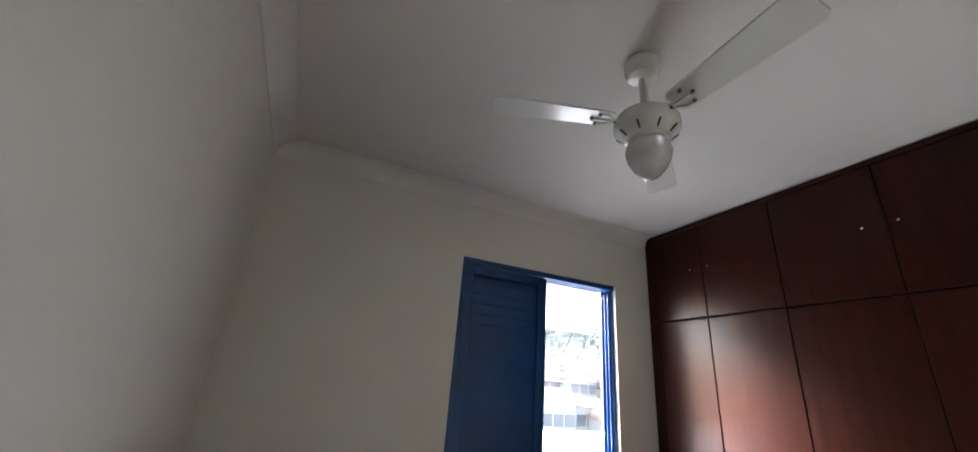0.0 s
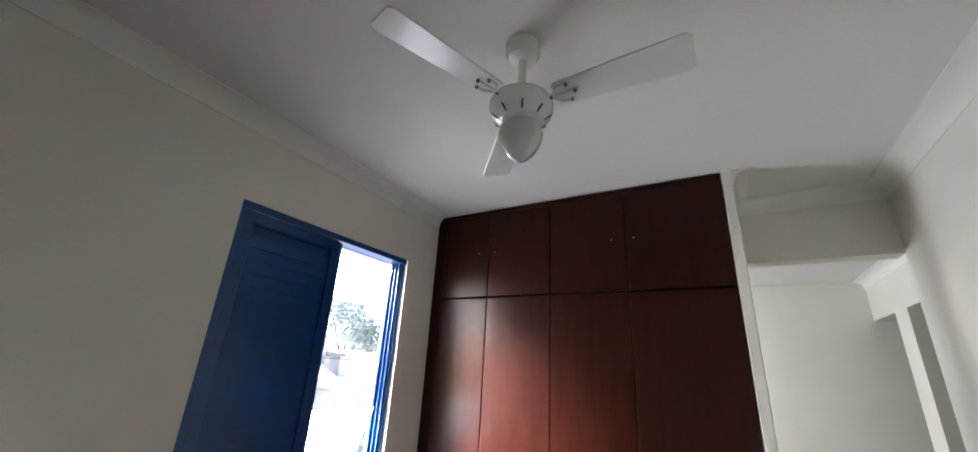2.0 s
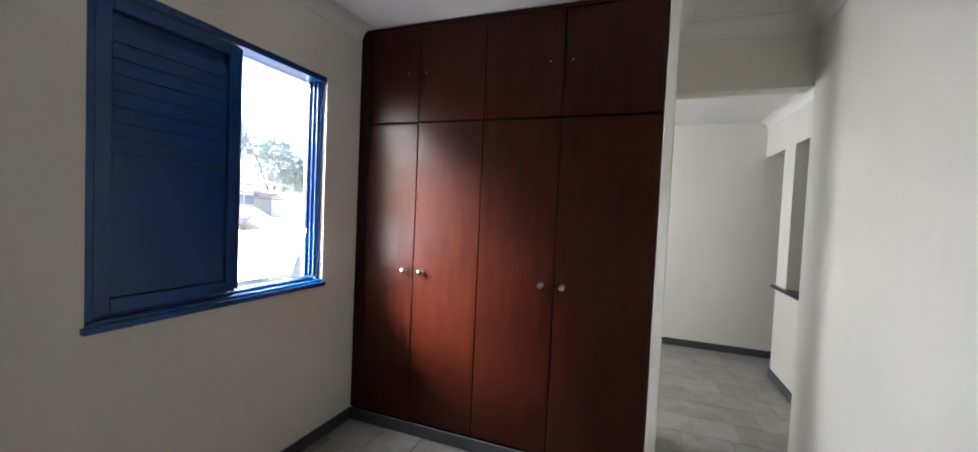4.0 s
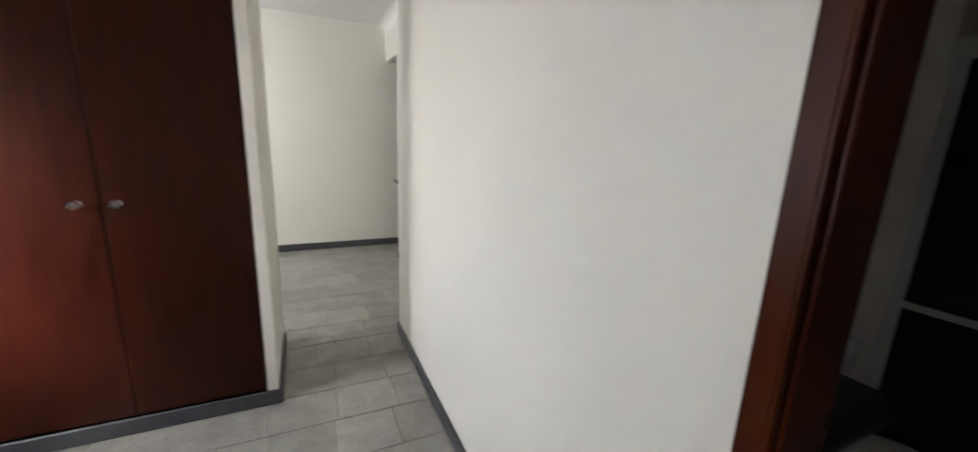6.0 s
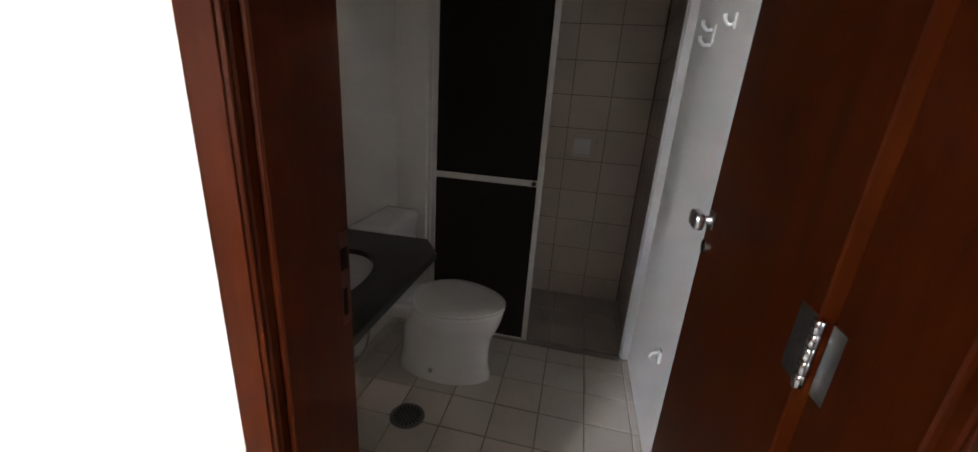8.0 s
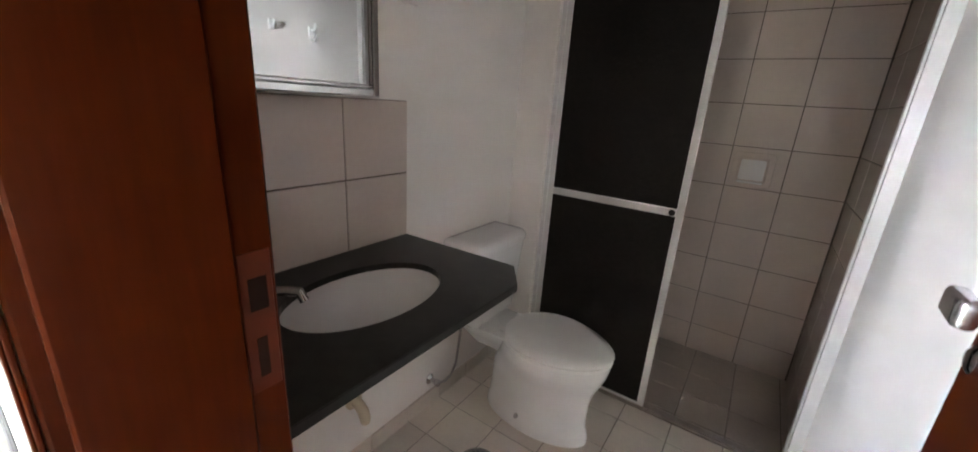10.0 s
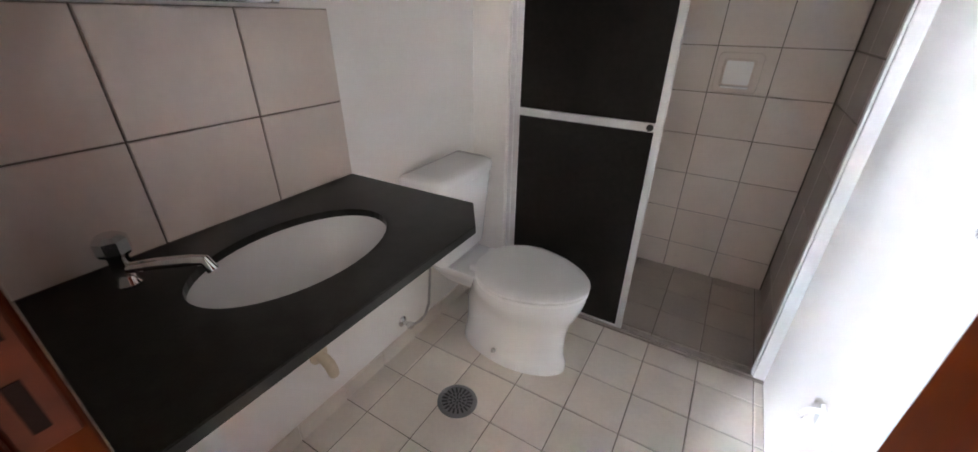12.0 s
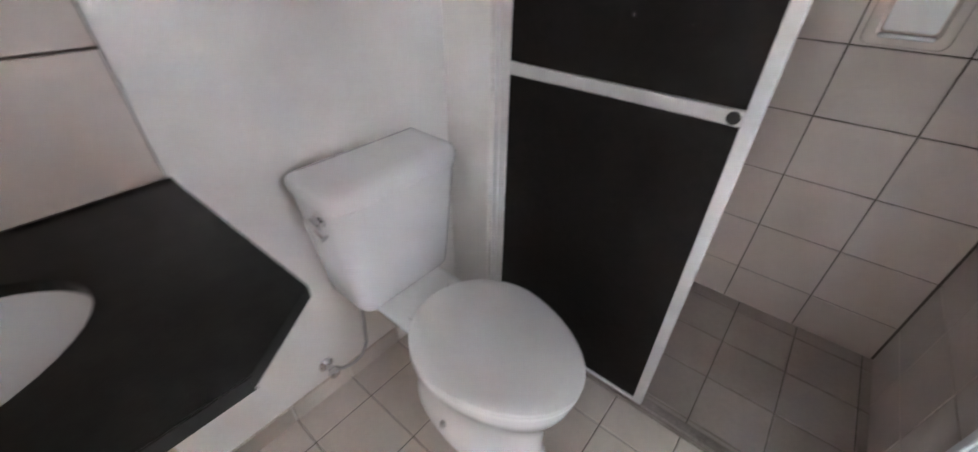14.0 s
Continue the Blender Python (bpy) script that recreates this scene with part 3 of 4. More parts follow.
# ---- mirror cabinet ----
MX, MY0, MY1, MZ0, MZ1 = -1.092, -3.243, -2.800, 1.318, 1.800
cab = thing("mirror_cabinet", (-1.04, -3.02, MZ0), "aluminium framed mirror cabinet hung on the wall over the basin", "cabinet")
part("body", boxes((MX + 0.012, BE - 0.0005, MY0 + 0.006, MY1 - 0.006, MZ0 + 0.004, MZ1 - 0.004), bevel=0.002), ALU, cab)
part("frame", boxes((MX, MX + 0.012, MY0, MY0 + 0.020, MZ0, MZ1), (MX, MX + 0.012, MY1 - 0.020, MY1, MZ0, MZ1), (MX, MX + 0.012, MY0 + 0.020, MY1 - 0.020, MZ0, MZ0 + 0.020),
                    (MX, MX + 0.012, MY0 + 0.020, MY1 - 0.020, MZ1 - 0.020, MZ1), bevel=0.003), CHROME, cab, "ribbed aluminium frame")
part("inner_frame", boxes((MX + 0.003, MX + 0.011, MY0 + 0.021, MY0 + 0.030, MZ0 + 0.030, MZ1 - 0.021), (MX + 0.003, MX + 0.011, MY1 - 0.034, MY1 - 0.021, MZ0 + 0.030, MZ1 - 0.021),
                          (MX + 0.003, MX + 0.011, MY0 + 0.021, MY1 - 0.021, MZ0 + 0.021, MZ0 + 0.030), bevel=0.002), CHROME, cab)
part("mirror", box(MX + 0.006, MX + 0.0115, MY0 + 0.031, MY1 - 0.035, MZ0 + 0.031, MZ1 - 0.022), MIRROR, cab, "clear mirror door")
part("catch", box(MX - 0.004, MX + 0.004, MY1 - 0.085, MY1 - 0.055, MZ0 + 0.021, MZ0 + 0.033, 0.002), CHROME, cab)

plate = thing("outlet_plate", (BE, -3.45, 1.66), "white plastic blank outlet plate on the wall", "outlet")
part("plate", box(BE - 0.008, BE, -3.500, -3.400, 1.600, 1.715, 0.003), WHITE_PAINT, plate)
part("insert", box(BE - 0.010, BE - 0.008, -3.478, -3.422, 1.635, 1.680, 0.001), WHITE_PAINT, plate)

# ---- toilet ----
TY = -3.842
wc = thing("toilet", (-1.30, TY, 0.0), "white ceramic close-coupled toilet with closed lid on the tiled floor", "toilet")


def oval(cx, cy, z, front, back, half, n=40, tilt=0.0):
    """An egg outline: front reaches to -x, back to +x."""
    out = []
    for i in range(n):
        a = 2 * math.pi * i / n
        c, s = math.cos(a), math.sin(a)
        out.append((cx - (front * c if c > 0 else back * c), cy + half * s * (1 - 0.10 * max(0, c)), z + tilt * c))
    return out


bm = add_loft(bmesh.new(), [oval(-1.42, TY, 0.0, 0.216, 0.262, 0.120), oval(-1.42, TY, 0.030, 0.215, 0.260, 0.118), oval(-1.42, TY, 0.048, 0.209, 0.255, 0.112), oval(-1.415, TY, 0.075, 0.206, 0.246, 0.105),
                            oval(-1.415, TY, 0.13, 0.206, 0.240, 0.101), oval(-1.415, TY, 0.19, 0.208, 0.238, 0.110), oval(-1.42, TY, 0.245, 0.214, 0.236, 0.127), oval(-1.43, TY, 0.285, 0.224, 0.230, 0.146), oval(-1.43, TY, 0.330, 0.240, 0.215, 0.169),
                            oval(-1.43, TY, 0.375, 0.250, 0.206, 0.187), oval(-1.43, TY, 0.392, 0.247, 0.204, 0.184)])
part("bowl", bm, CERAMIC, wc, "", True)
bm = add_loft(bmesh.new(), [oval(-1.43, TY, 0.393, 0.250, 0.188, 0.187), oval(-1.43, TY, 0.397, 0.254, 0.190, 0.191), oval(-1.43, TY, 0.408, 0.254, 0.190, 0.191), oval(-1.43, TY, 0.411, 0.250, 0.188, 0.187)])
part("seat", bm, PLASTIC, wc, "white plastic seat", True)
bm = add_loft(bmesh.new(), [oval(-1.43, TY, 0.412, 0.250, 0.188, 0.187), oval(-1.43, TY, 0.416, 0.256, 0.190, 0.192), oval(-1.43, TY, 0.424, 0.256, 0.190, 0.192), oval(-1.43, TY, 0.431, 0.246, 0.184, 0.184),
                            oval(-1.43, TY, 0.435, 0.210, 0.155, 0.152), oval(-1.43, TY, 0.437, 0.10, 0.08, 0.07)])
part("lid", bm, PLASTIC, wc, "white plastic lid, closed", True)
for sgn in (-1, 1):
    part("seat_hinge", lathe([(0.014, 0.405), (0.016, 0.412), (0.016, 0.418), (0.010, 0.422)], (-1.245, TY + sgn * 0.075, 0), seg=14), PLASTIC, wc, "", True)
    part("floor_bolt", lathe([(0.011, TY + sgn * 0.094), (0.011, TY + sgn * 0.112), (0.006, TY + sgn * 0.120)], (-1.36, 0, 0.056), "y", 12), STEEL, wc, "dull metal floor bolt", True)


def rounded_ring(x_front, x_back, half, z, r=0.03, n=5):
    out = []
    for cx, cy, a0 in ((x_back, half, 0), (x_front, half, 90), (x_front, -half, 180), (x_back, -half, 270)):
        sx, sy = (1 if cx == x_back else -1), (1 if cy > 0 else -1)
        rr = 0.006 if cx == x_back else r
        for i in range(n):
            a = math.radians(a0 + 90 * i / (n - 1))
            out.append((cx - sx * rr + rr * math.cos(a), TY + cy - sy * rr + rr * math.sin(a), z))
    return out


bm = add_loft(bmesh.new(), [rounded_ring(-1.30, -1.10, 0.050, 0.285, 0.02), rounded_ring(-1.32, -1.06, 0.080, 0.335, 0.03), rounded_ring(-1.32, BE - 0.035, 0.112, 0.380, 0.03), rounded_ring(-1.32, BE - 0.030, 0.118, 0.398, 0.03),
                            rounded_ring(-1.31, BE - 0.036, 0.112, 0.403, 0.03)])
part("shelf", bm, CERAMIC, wc, "", True)
bm = add_loft(bmesh.new(), [rounded_ring(-1.140, BE - 0.03, 0.135, 0.404), rounded_ring(-1.158, BE - 0.026, 0.152, 0.410), rounded_ring(-1.164, BE - 0.024, 0.162, 0.425, 0.04), rounded_ring(-1.172, BE - 0.022, 0.176, 0.56, 0.04),
                            rounded_ring(-1.183, BE - 0.020, 0.190, 0.738, 0.04), rounded_ring(-1.180, BE - 0.020, 0.187, 0.742, 0.04)])
tank = part("tank", bm, CERAMIC, wc, "", True)
bm = add_loft(bmesh.new(), [rounded_ring(-1.181, BE - 0.018, 0.188, 0.744, 0.04), rounded_ring(-1.190, BE - 0.016, 0.196, 0.747, 0.045), rounded_ring(-1.191, BE - 0.016, 0.197, 0.770, 0.045), rounded_ring(-1.186, BE - 0.018, 0.193, 0.782, 0.045),
                            rounded_ring(-1.174, BE - 0.024, 0.182, 0.789, 0.04), rounded_ring(-1.150, BE - 0.04, 0.150, 0.791)])
part("tank_lid", bm, CERAMIC, wc, "", True)
part("flush_lever", lathe([(0.020, TY + 0.182), (0.020, TY + 0.193), (0.012, TY + 0.197), (0.012, TY + 0.212)], (-1.112, 0, 0.712), "y", 18), CHROME, tank, "chrome side flush lever", True)
lever_arm = tube([(-1.098, TY + 0.211, 0.714), (-1.126, TY + 0.214, 0.712), (-1.152, TY + 0.216, 0.706), (-1.166, TY + 0.214, 0.700)], (0.007, 0.009, 0.008, 0.010), 10)
part("flush_arm", lever_arm, CHROME, wc, "chrome flush arm", True)

vlv = thing("water_valve", (BE, -3.600, 0.135), "chrome angle stop valve with flexible hose on the wall", "valve")
part("rosette", lathe([(0.024, BE), (0.024, BE - 0.004), (0.010, BE - 0.012), (0.010, BE - 0.035)], (0, -3.600, 0.135), "x", 20), CHROME, vlv, "", True)
part("handle", lathe([(0.013, BE - 0.035), (0.016, BE - 0.040), (0.016, BE - 0.054), (0.010, BE - 0.058)], (0, -3.600, 0.135), "x", 10), CHROME, vlv, "", True)
part("hose", tube([(BE - 0.025, -3.608, 0.133), (BE - 0.032, -3.635, 0.108), (BE - 0.036, -3.670, 0.100), (BE - 0.04, -3.705, 0.115), (BE - 0.05, -3.725, 0.17), (BE - 0.06, -3.728, 0.28), (BE - 0.07, -3.730, 0.41)], 0.0055), STEEL, vlv, "grey braided flexible hose", True)
wst = thing("waste_outlet", (BE, -3.19, 0.25), "yellowed plastic wall outlet pipe under the slab", "pipe")
part("collar", lathe([(0.034, BE), (0.034, BE - 0.006), (0.024, BE - 0.012)], (0, -3.19, 0.285), "x", 18), YELLOWED, wst, "", True)
part("pipe", tube([(BE - 0.004, -3.19, 0.285), (BE - 0.030, -3.19, 0.282), (BE - 0.048, -3.193, 0.262), (BE - 0.052, -3.196, 0.236), (BE - 0.053, -3.198, 0.215)], (0.019, 0.019, 0.020, 0.020, 0.017), 14), YELLOWED, wst, "", True)

drain = thing("floor_drain", (-1.349, -3.475, 0.0), "round grey plastic floor drain grate set in tiles", "drain")
part("rim", lathe([(0.076, 0.0005), (0.075, 0.004), (0.062, 0.0045), (0.060, 0.0015)], (-1.349, -3.475, 0), seg=36), GREYPLASTIC, drain, "", True)
for r, n, long, wide in ((0.048, 20, 0.011, 0.0036), (0.027, 12, 0.006, 0.0030), (0.011, 6, 0.005, 0.0024)):
    bm = bmesh.new()
    for i in range(n):
        a = 2 * math.pi * i / n
        b = box(-long, long, -wide, wide, 0.004, 0.0052)
        bmesh.ops.transform(b, matrix=pose(-1.349 + r * math.cos(a), -3.475 + r * math.sin(a), 0, 0, 0, math.degrees(a)), verts=b.verts)
        me = bpy.data.meshes.new("t")
        b.to_mesh(me)
        b.free()
        bm.from_mesh(me)
        bpy.data.meshes.remove(me)
    part("slot_ring", bm, BLACK, drain)

# ---- shower enclosure ----
shw = thing("shower_enclosure", (-1.72, SH, 0.005), "half-open sliding shower screen with white frame and dark brown panels", "shower screen")
HZ = 1.985
part("header_rail", boxes((BW + 0.001, -1.157, SH - 0.030, SH + 0.030, HZ, HZ + 0.055), (BW + 0.001, -1.157, SH + 0.030, SH + 0.036, HZ - 0.012, HZ + 0.050), bevel=0.002), ALU, shw, "white aluminium header rail")
part("bottom_track", boxes((BW + 0.001, -1.157, SH - 0.016, SH + 0.016, 0.005, 0.013), bevel=0.0015), TRACK, shw)
part("wall_profile", boxes((-1.178, -1.158, SH - 0.022, SH + 0.022, 0.013, HZ), bevel=0.002), ALU, shw)
part("wall_profile", boxes((BW + 0.001, BW + 0.040, SH - 0.024, SH + 0.024, 0.013, HZ), (BW + 0.040, BW + 0.048, SH - 0.012, SH + 0.012, 0.013, HZ), bevel=0.002), ALU, shw)
for y, xa, xb in ((SH + 0.012, -1.770, -1.180), (SH - 0.014, -1.750, -1.174)):
    door = part("sliding_panel", boxes((xa, xa + 0.028, y - 0.009, y + 0.009, 0.015, HZ - 0.002), bevel=0.002), ALU, shw, "white aluminium sliding frame")
    part("stile", boxes((xb - 0.025, xb, y - 0.009, y + 0.009, 0.015, HZ - 0.002), bevel=0.002), ALU, door)
    for za, zb, t in ((0.015, 0.026, 0.009), (HZ - 0.030, HZ - 0.002, 0.009), (0.931, 0.962, 0.010)):
        part("rail", boxes((xa + 0.028, xb - 0.025, y - t, y + t, za, zb), bevel=0.002), ALU, door)
    part("panel", box(xa + 0.028, xb - 0.025, y - 0.003, y + 0.003, 0.026, 0.930), PANEL, door, "dark brown textured acrylic panel")
    part("panel", box(xa + 0.028, xb - 0.025, y - 0.003, y + 0.003, 0.963, HZ - 0.030), PANEL, door, "dark brown textured acrylic panel")
    if y > SH:
        part("pull", lathe([(0.0125, y + 0.010), (0.0125, y + 0.014), (0.009, y + 0.015)], (-1.727, 0, 0.947), "y", 18), BLACK, door, "black round finger pull", True)

soap = thing("soap_dish", (-1.915, BS, 1.085), "pale recessed ceramic soap dish in the shower tiles", "soap dish")


def soft_rectangle(inset, y, r):
    """A rounded upright rectangle round the soap dish, pulled in by inset."""
    x0, x1, z0, z1 = -2.034 + inset, -1.852 - inset, 0.993 + inset, 1.170 - inset
    out = []
    for cx, cz, a0 in ((x1 - r, z1 - r, 0), (x0 + r, z1 - r, 90), (x0 + r, z0 + r, 180), (x1 - r, z0 + r, 270)):
        out += [(cx + r * math.cos(math.radians(a0 + 22.5 * k)), BS + y, cz + r * math.sin(math.radians(a0 + 22.5 * k))) for k in range(5)]
    return out


part("frame", add_loft(bmesh.new(), [soft_rectangle(0.0, 0.004, 0.022), soft_rectangle(0.003, 0.014, 0.020), soft_rectangle(0.010, 0.018, 0.016), soft_rectangle(0.026, 0.017, 0.013), soft_rectangle(0.034, 0.008, 0.010)]), TILE, soap, "", True)
part("recess", add_loft(bmesh.new(), [soft_rectangle(0.036, 0.0075, 0.010), soft_rectangle(0.040, 0.0095, 0.008)]), CERAMIC, soap)
part("tray", box(-2.000, -1.886, BS + 0.010, BS + 0.026, 1.014, 1.026, 0.005, 2), CERAMIC, soap, "", True)


def wall_hook(y, z, size):
    hk = thing("wall_hook", (BW, y, z), "small white plastic double hook on the bathroom wall" if size > 0.8 else "small white plastic single holder on the wall", "hook", "hooks on the bathroom wall")
    part("plate", box(BW, BW + 0.007, y - 0.022 * size, y + 0.022 * size, z - 0.034 * size, z + 0.034 * size, 0.003), PLASTIC, hk)
    for dz in ((-0.026, 0.024) if size > 0.8 else (0.0,)):
        part("prong", tube([(BW + 0.004, y, z + dz - 0.008), (BW + 0.026 * size, y, z + dz - 0.010), (BW + 0.042 * size, y, z + dz + 0.004), (BW + 0.046 * size, y, z + dz + 0.020)], (0.008, 0.006, 0.006, 0.008), 10), PLASTIC, hk, "", True)
    return hk


wall_hook(-3.892, 1.625, 0.95)
wall_hook(-3.665, 1.632, 0.7)
tp = thing("paper_holder", (BW, -3.63, 0.43), "small white plastic paper holder on the wall", "holder")
part("bracket", box(BW, BW + 0.012, -3.648, -3.612, 0.405, 0.462, 0.004), PLASTIC, tp)
part("arm", tube([(BW + 0.008, -3.63, 0.450), (BW + 0.032, -3.63, 0.442), (BW + 0.042, -3.63, 0.422), (BW + 0.034, -3.63, 0.408)], (0.007, 0.006, 0.005, 0.005), 10), PLASTIC, tp, "", True)

# ---- pass-through sill ----
PLAN[0] = ROOM
sill = thing("pass_through_sill", (1.45, -2.92, 0.805), "dark grey granite sill on the half wall", "sill")
part("slab", box(0.75, 2.185, -3.02, -2.825, 0.806, 0.829, 0.003), GRANITE, sill)

# ---- outside ----
PLAN[0] = OUT
structure("ground", box(-400, 400, 0.6, 600, -6.2, -6.0), YARD, "pale concrete yards and street outside the window")


def house(x, y, w, d, h, roof):
    hs = thing("house", (x, y, -6.0), "pale rendered house with clay tile roof and small windows", "house", "houses outside")
    part("wall", box(x - w / 2, x + w / 2, y - d / 2, y + d / 2, -6.0, -6.0 + h), OUTWALL, hs)
    bm = bmesh.new()
    add_loft(bm, [[(xx, y - d / 2 - 0.4, -6.0 + h), (xx, y + d / 2 + 0.4, -6.0 + h), (xx, y, -6.0 + h + roof)] for xx in (x - w / 2 - 0.4, x + w / 2 + 0.4)])
    part("roof", bm, ROOF, hs)
    for i in range(3):
        for lev in range(max(1, int(h / 3))):
            wx = x - w / 2 + w * (i + 0.5) / 3
            win_part = part("window", box(wx - 0.55, wx + 0.55, y - d / 2 - 0.05, y - d / 2, -6.0 + 1.2 + 3 * lev, -6.0 + 2.3 + 3 * lev), GLASSDARK, hs)
            part("sill", box(wx - 0.62, wx + 0.62, y - d / 2 - 0.09, y - d / 2 - 0.05, -6.0 + 1.13 + 3 * lev, -6.0 + 1.2 + 3 * lev), OUTWALL, win_part)


rnd = random.Random(4)
for i in range(14):
    a, d = radians(14 + 4.4 * i), rnd.uniform(40, 46)
    house(d * math.sin(a), d * math.cos(a), rnd.uniform(3.4, 5.0), rnd.uniform(3, 4), rnd.choice((5.0, 6.0, 6.6)), rnd.uniform(0.6, 1.1))
for i in range(17):
    a, d = radians(12 + 3.9 * i), rnd.uniform(50, 55)
    house(d * math.sin(a), d * math.cos(a), rnd.uniform(3.0, 4.4), rnd.uniform(3, 4), rnd.choice((8.2, 9.0, 9.6, 10.4)), rnd.uniform(0.6, 1.2))


def tree(x, y, base, h, crown_r):
    tr = thing("tree", (x, y, base), "large leafy green tree behind the houses", "tree", "trees outside")
    bm = tube([(x, y, base), (x + 0.1, y, base + h * 0.25), (x - 0.1, y + 0.1, base + h * 0.55)], (0.35, 0.26, 0.14), 8)
    trunk = part("trunk", bm, BARK, tr, "", True)
    for i in range(4):
        a = i * 1.6 + rnd.uniform(0, 0.5)
        part("limb", tube([(x, y, base + h * 0.4), (x + 0.4 * crown_r * math.cos(a), y + 0.4 * crown_r * math.sin(a), base + h * 0.6), (x + 0.7 * crown_r * math.cos(a), y + 0.7 * crown_r * math.sin(a), base + h * 0.8)], (0.14, 0.09, 0.03), 6), BARK, trunk, "", True)
    verts, faces = [], []
    lobes = [(rnd.uniform(-0.6, 0.6), rnd.uniform(-0.6, 0.6), rnd.uniform(-0.45, 0.6), rnd.uniform(0.35, 0.6)) for _ in range(9)]
    for _ in range(2800):
        lx, ly, lz, lr = rnd.choice(lobes)
        d = Vector((rnd.gauss(0, 1), rnd.gauss(0, 1), rnd.gauss(0, 1))).normalized() * lr * rnd.uniform(0.6, 1.05)
        c = Vector((x + crown_r * (lx + d.x), y + crown_r * (ly + d.y), base + h * 0.72 + crown_r * 0.8 * (lz + d.z)))
        u = Vector((rnd.gauss(0, 1), rnd.gauss(0, 1), rnd.gauss(0, 1))).normalized()
        v = u.orthogonal().normalized()
        s = rnd.uniform(0.26, 0.52)
        k0 = len(verts)
        verts += [c - u * s, c + v * s * 0.5, c + u * s, c - v * s * 0.5]
        faces.append((k0, k0 + 1, k0 + 2, k0 + 3))
    me = bpy.data.meshes.new("crown")
    me.from_pydata([tuple(q - Vector((x, y, base))) for q in verts], [], faces)
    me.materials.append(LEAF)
    cr = new("crown", me)
    cr.parent = tr


for x, y, base, h, r in ((14, 76, -6, 24, 8.0), (29, 71, -6, 26, 9.0), (39, 63, -6, 23, 8.0), (45, 66, -6, 24, 9.0), (51, 59, -6, 19, 7.0), (58, 58, -6, 18, 7.0), (63, 50, -6, 14, 6.0), (70, 46, -6, 12, 5.0)):
    tree(x, y, base, h, r)
wire = thing("power_line", (20, 24, -6.0), "black overhead power cables on a concrete pole", "cable")
part("pole", tube([(9.0, 24.0, -6.0), (9.0, 24.0, 3.4)], (0.16, 0.11), 10), OUTWALL, wire, "grey concrete pole", True)
for dz in (0.0, 0.35, 0.9):
    part("cable", tube([(-20 + 7.5 * i, 24.0, 2.2 + dz - 0.5 * math.sin(math.pi * ((i * 7.5) % 30) / 30)) for i in range(13)], 0.02, 5), CABLE, wire)


# ---- tiles and flagstones ----
PIECES = {}


def piece(name, parent, mat, centre, size, up="z", edge=0.0025):
    """A tile with eased edges whose face looks along up; alike pieces share their mesh."""
    key = (name, mat.name, tuple(round(q, 3) for q in size), up)
    if key not in PIECES:
        a, b, t = size
        rings = [[(-a / 2, -b / 2, -t), (a / 2, -b / 2, -t), (a / 2, b / 2, -t), (-a / 2, b / 2, -t)],
                 [(-a / 2, -b / 2, -edge), (a / 2, -b / 2, -edge), (a / 2, b / 2, -edge), (-a / 2, b / 2, -edge)],
                 [(-a / 2 + edge, -b / 2 + edge, 0), (a / 2 - edge, -b / 2 + edge, 0), (a / 2 - edge, b / 2 - edge, 0), (-a / 2 + edge, b / 2 - edge, 0)]]
        bm = add_loft(bmesh.new(), rings)
        turn = {"z": pose(0, 0, 0), "y": pose(0, 0, 0, -90, 0, 0), "-x": pose(0, 0, 0, 0, -90, 0) @ pose(0, 0, 0, 0, 0, 90), "x": pose(0, 0, 0, 0, 90, 0) @ pose(0, 0, 0, 0, 0, 90)}[up]
        bmesh.ops.transform(bm, matrix=PLAN[0].to_3x3().to_4x4() @ turn, verts=bm.verts)
        bmesh.ops.recalc_face_normals(bm, faces=bm.faces)
        me = bpy.data.meshes.new(name)
        bm.to_mesh(me)
        bm.free()
        me.materials.append(mat)
        PIECES[key] = me
    ob = new(name, PIECES[key])
    ob.location = PLAN[0] @ Vector(centre)
    ob.parent = parent
    return ob


def spans(a, b, anchor, pitch):
    """The stretches between joints from a to b."""
    out, k = [], math.floor((a - anchor) / pitch)
    while anchor + k * pitch < b:
        lo, hi = max(a, anchor + k * pitch), min(b, anchor + (k + 1) * pitch)
        if hi - lo > 0.012:
            out.append((lo, hi))
        k += 1
    return out


def floor_tiles(parent, mat, xa, xb, ya, yb):
    for u0, u1 in spans(xa, xb, -1.698, 0.2012):
        for v0, v1 in spans(ya, yb, -3.666, 0.2035):
            piece("tile", parent, mat, ((u0 + u1) / 2, (v0 + v1) / 2, rnd.uniform(-0.0006, 0.0006)), (u1 - u0 - 0.004, v1 - v0 - 0.004, 0.008))


PLAN[0] = BATH
floor_tiles(floor_bath, FLOORTILE, BW, BE, SH + 0.026, BYN)
# the same tiling goes on behind the screen, coloured darker for the shade there
floor_tiles(floor_bath, SHADEDTILE, BW, BE, BS, SH - 0.026)

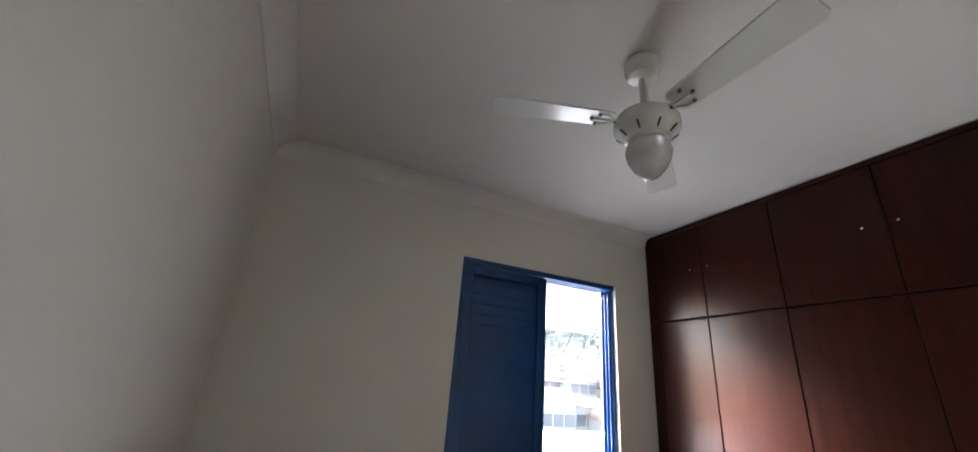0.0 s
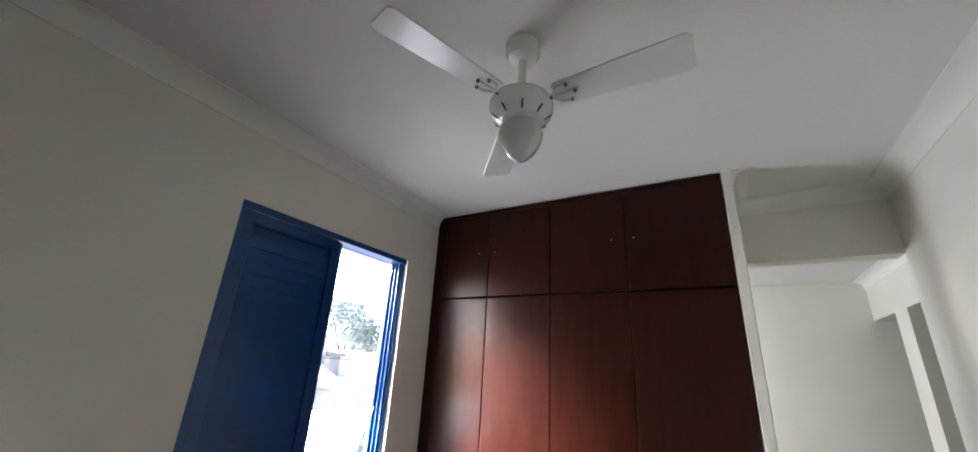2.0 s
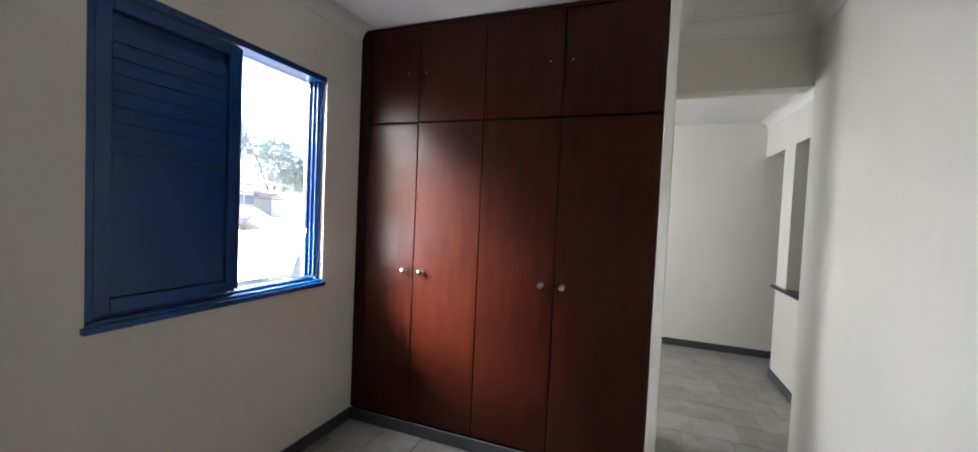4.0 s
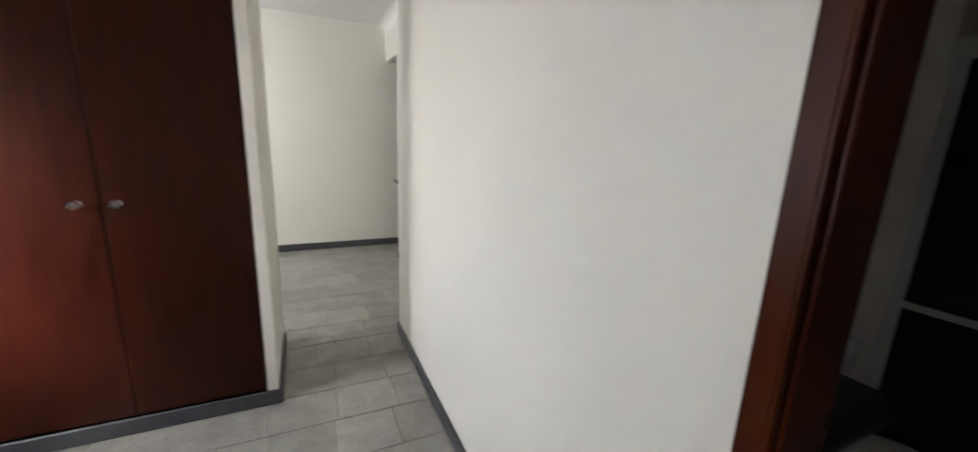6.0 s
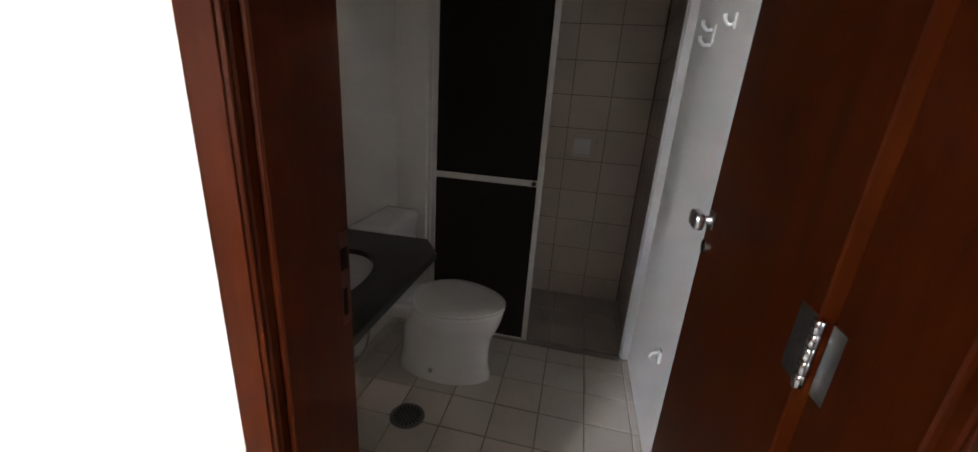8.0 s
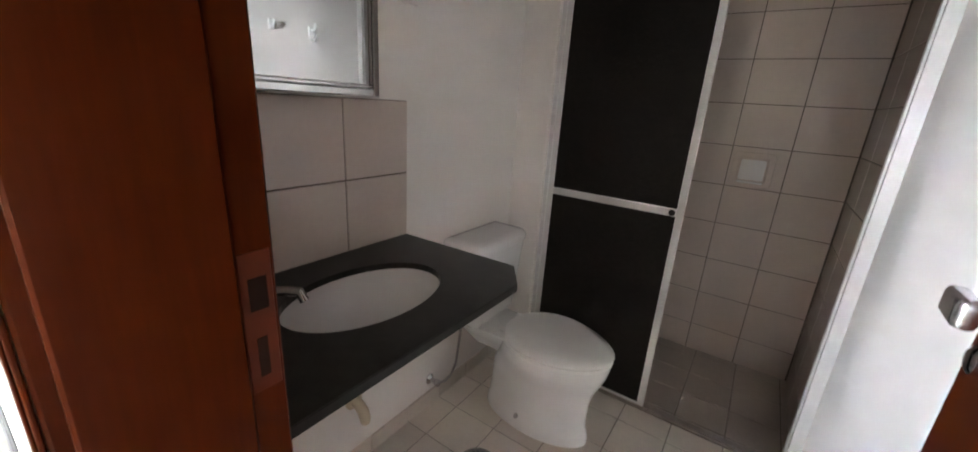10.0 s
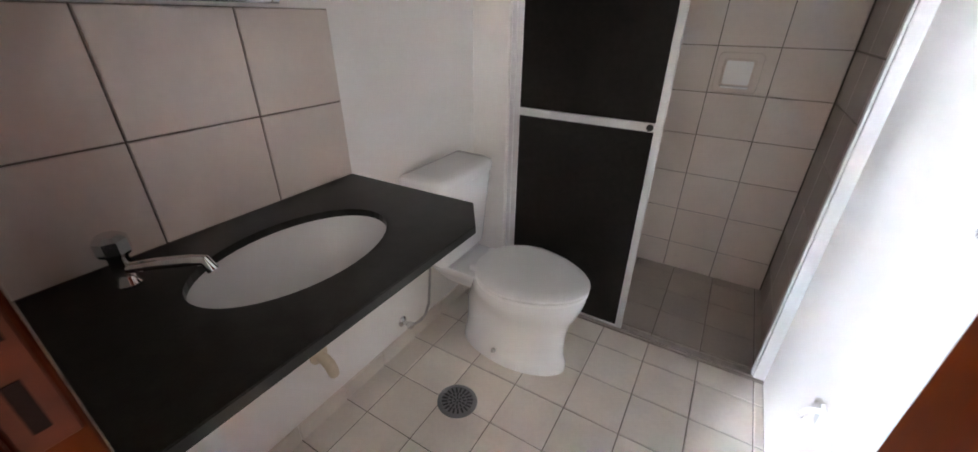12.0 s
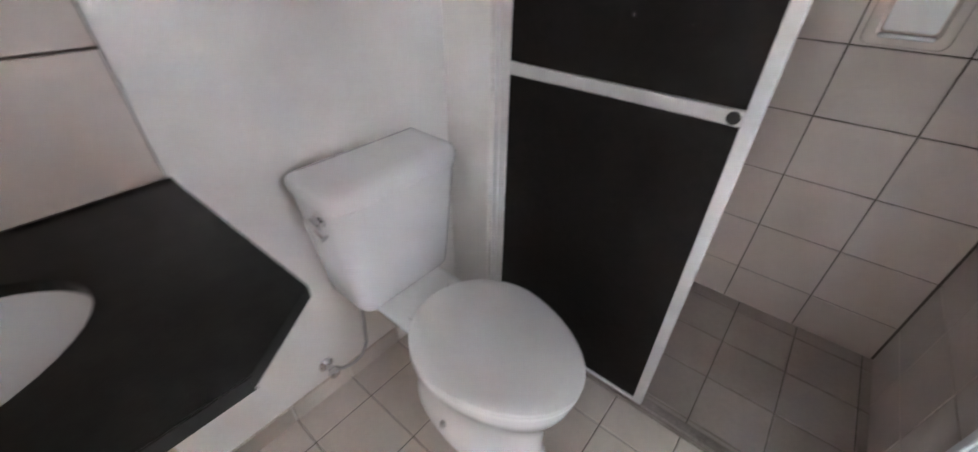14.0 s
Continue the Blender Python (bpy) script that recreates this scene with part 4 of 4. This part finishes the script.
back = part("grout_bed", box(BW + 0.001, BE - 0.001, BS, BS + 0.003, 0.0, BCEIL - 0.002), GROUT, wall_bs)
for u0, u1 in spans(BW + 0.006, BE - 0.001, -1.838, 0.2430):
    for v0, v1 in spans(0.0, BCEIL - 0.002, 0.160, 0.2068):
        piece("tile", wall_bs, TILE, ((u0 + u1) / 2, BS + 0.007, (v0 + v1) / 2), (u1 - u0 - 0.0036, v1 - v0 - 0.0036, 0.005), "y", 0.0015)
part("grout_bed", box(BW, BW + 0.003, BS + 0.004, SH - 0.026, 0.0, BCEIL - 0.002), GROUT, wall_bw)
for u0, u1 in spans(BS + 0.007, SH - 0.026, BS + 0.2475, 0.2475):
    for v0, v1 in spans(0.0, BCEIL - 0.002, 0.160, 0.2068):
        piece("tile", wall_bw, TILE, (BW + 0.007, (u0 + u1) / 2, (v0 + v1) / 2), (u1 - u0 - 0.0036, v1 - v0 - 0.0036, 0.005), "x", 0.0015)
part("grout_bed", box(BE - 0.003, BE, -3.449, BYN, CT, 1.312), GROUT, wall_be)
for u0, u1 in spans(-3.449, BYN, -2.911, 0.2815):
    for v0, v1 in ((CT + 0.002, 1.075), (1.075, 1.312)):
        piece("tile", wall_be, TILE, (BE - 0.008, (u0 + u1) / 2, (v0 + v1) / 2), (u1 - u0 - 0.0042, v1 - v0 - 0.0042, 0.006), "-x", 0.0015)
for u0, u1 in spans(-4.19, BYN, -3.666, 0.2035):
    piece("skirting_tile", wall_be, FLOORTILE, (BE - 0.008, (u0 + u1) / 2, 0.036), (u1 - u0 - 0.004, 0.072, 0.008), "-x", 0.0015)


def flagstones(parent, xa, xb, ya, yb):
    for u0, u1 in spans(xa, xb, -0.236, 0.250):
        y = ya + rnd.uniform(-0.2, 0.0)
        while y < yb:
            step = rnd.choice((0.26, 0.28, 0.28, 0.30, 0.36))
            v0, v1 = max(ya, y), min(yb, y + step)
            if v1 - v0 > 0.02:
                ob = piece("flagstone", parent, SLATE, ((u0 + u1) / 2, (v0 + v1) / 2, rnd.uniform(-0.0015, 0.001)), (u1 - u0 - 0.0025, v1 - v0 - 0.0025, 0.010), "z", 0.0015)
                ob.rotation_euler = (radians(rnd.uniform(-0.25, 0.25)), radians(rnd.uniform(-0.25, 0.25)), 0)
            y += step


PLAN[0] = ROOM
flagstones(floor_slate, XW, 0.60, YS, -0.001)
flagstones(floor_slate, 0.60, 2.72, -3.3, -0.001)
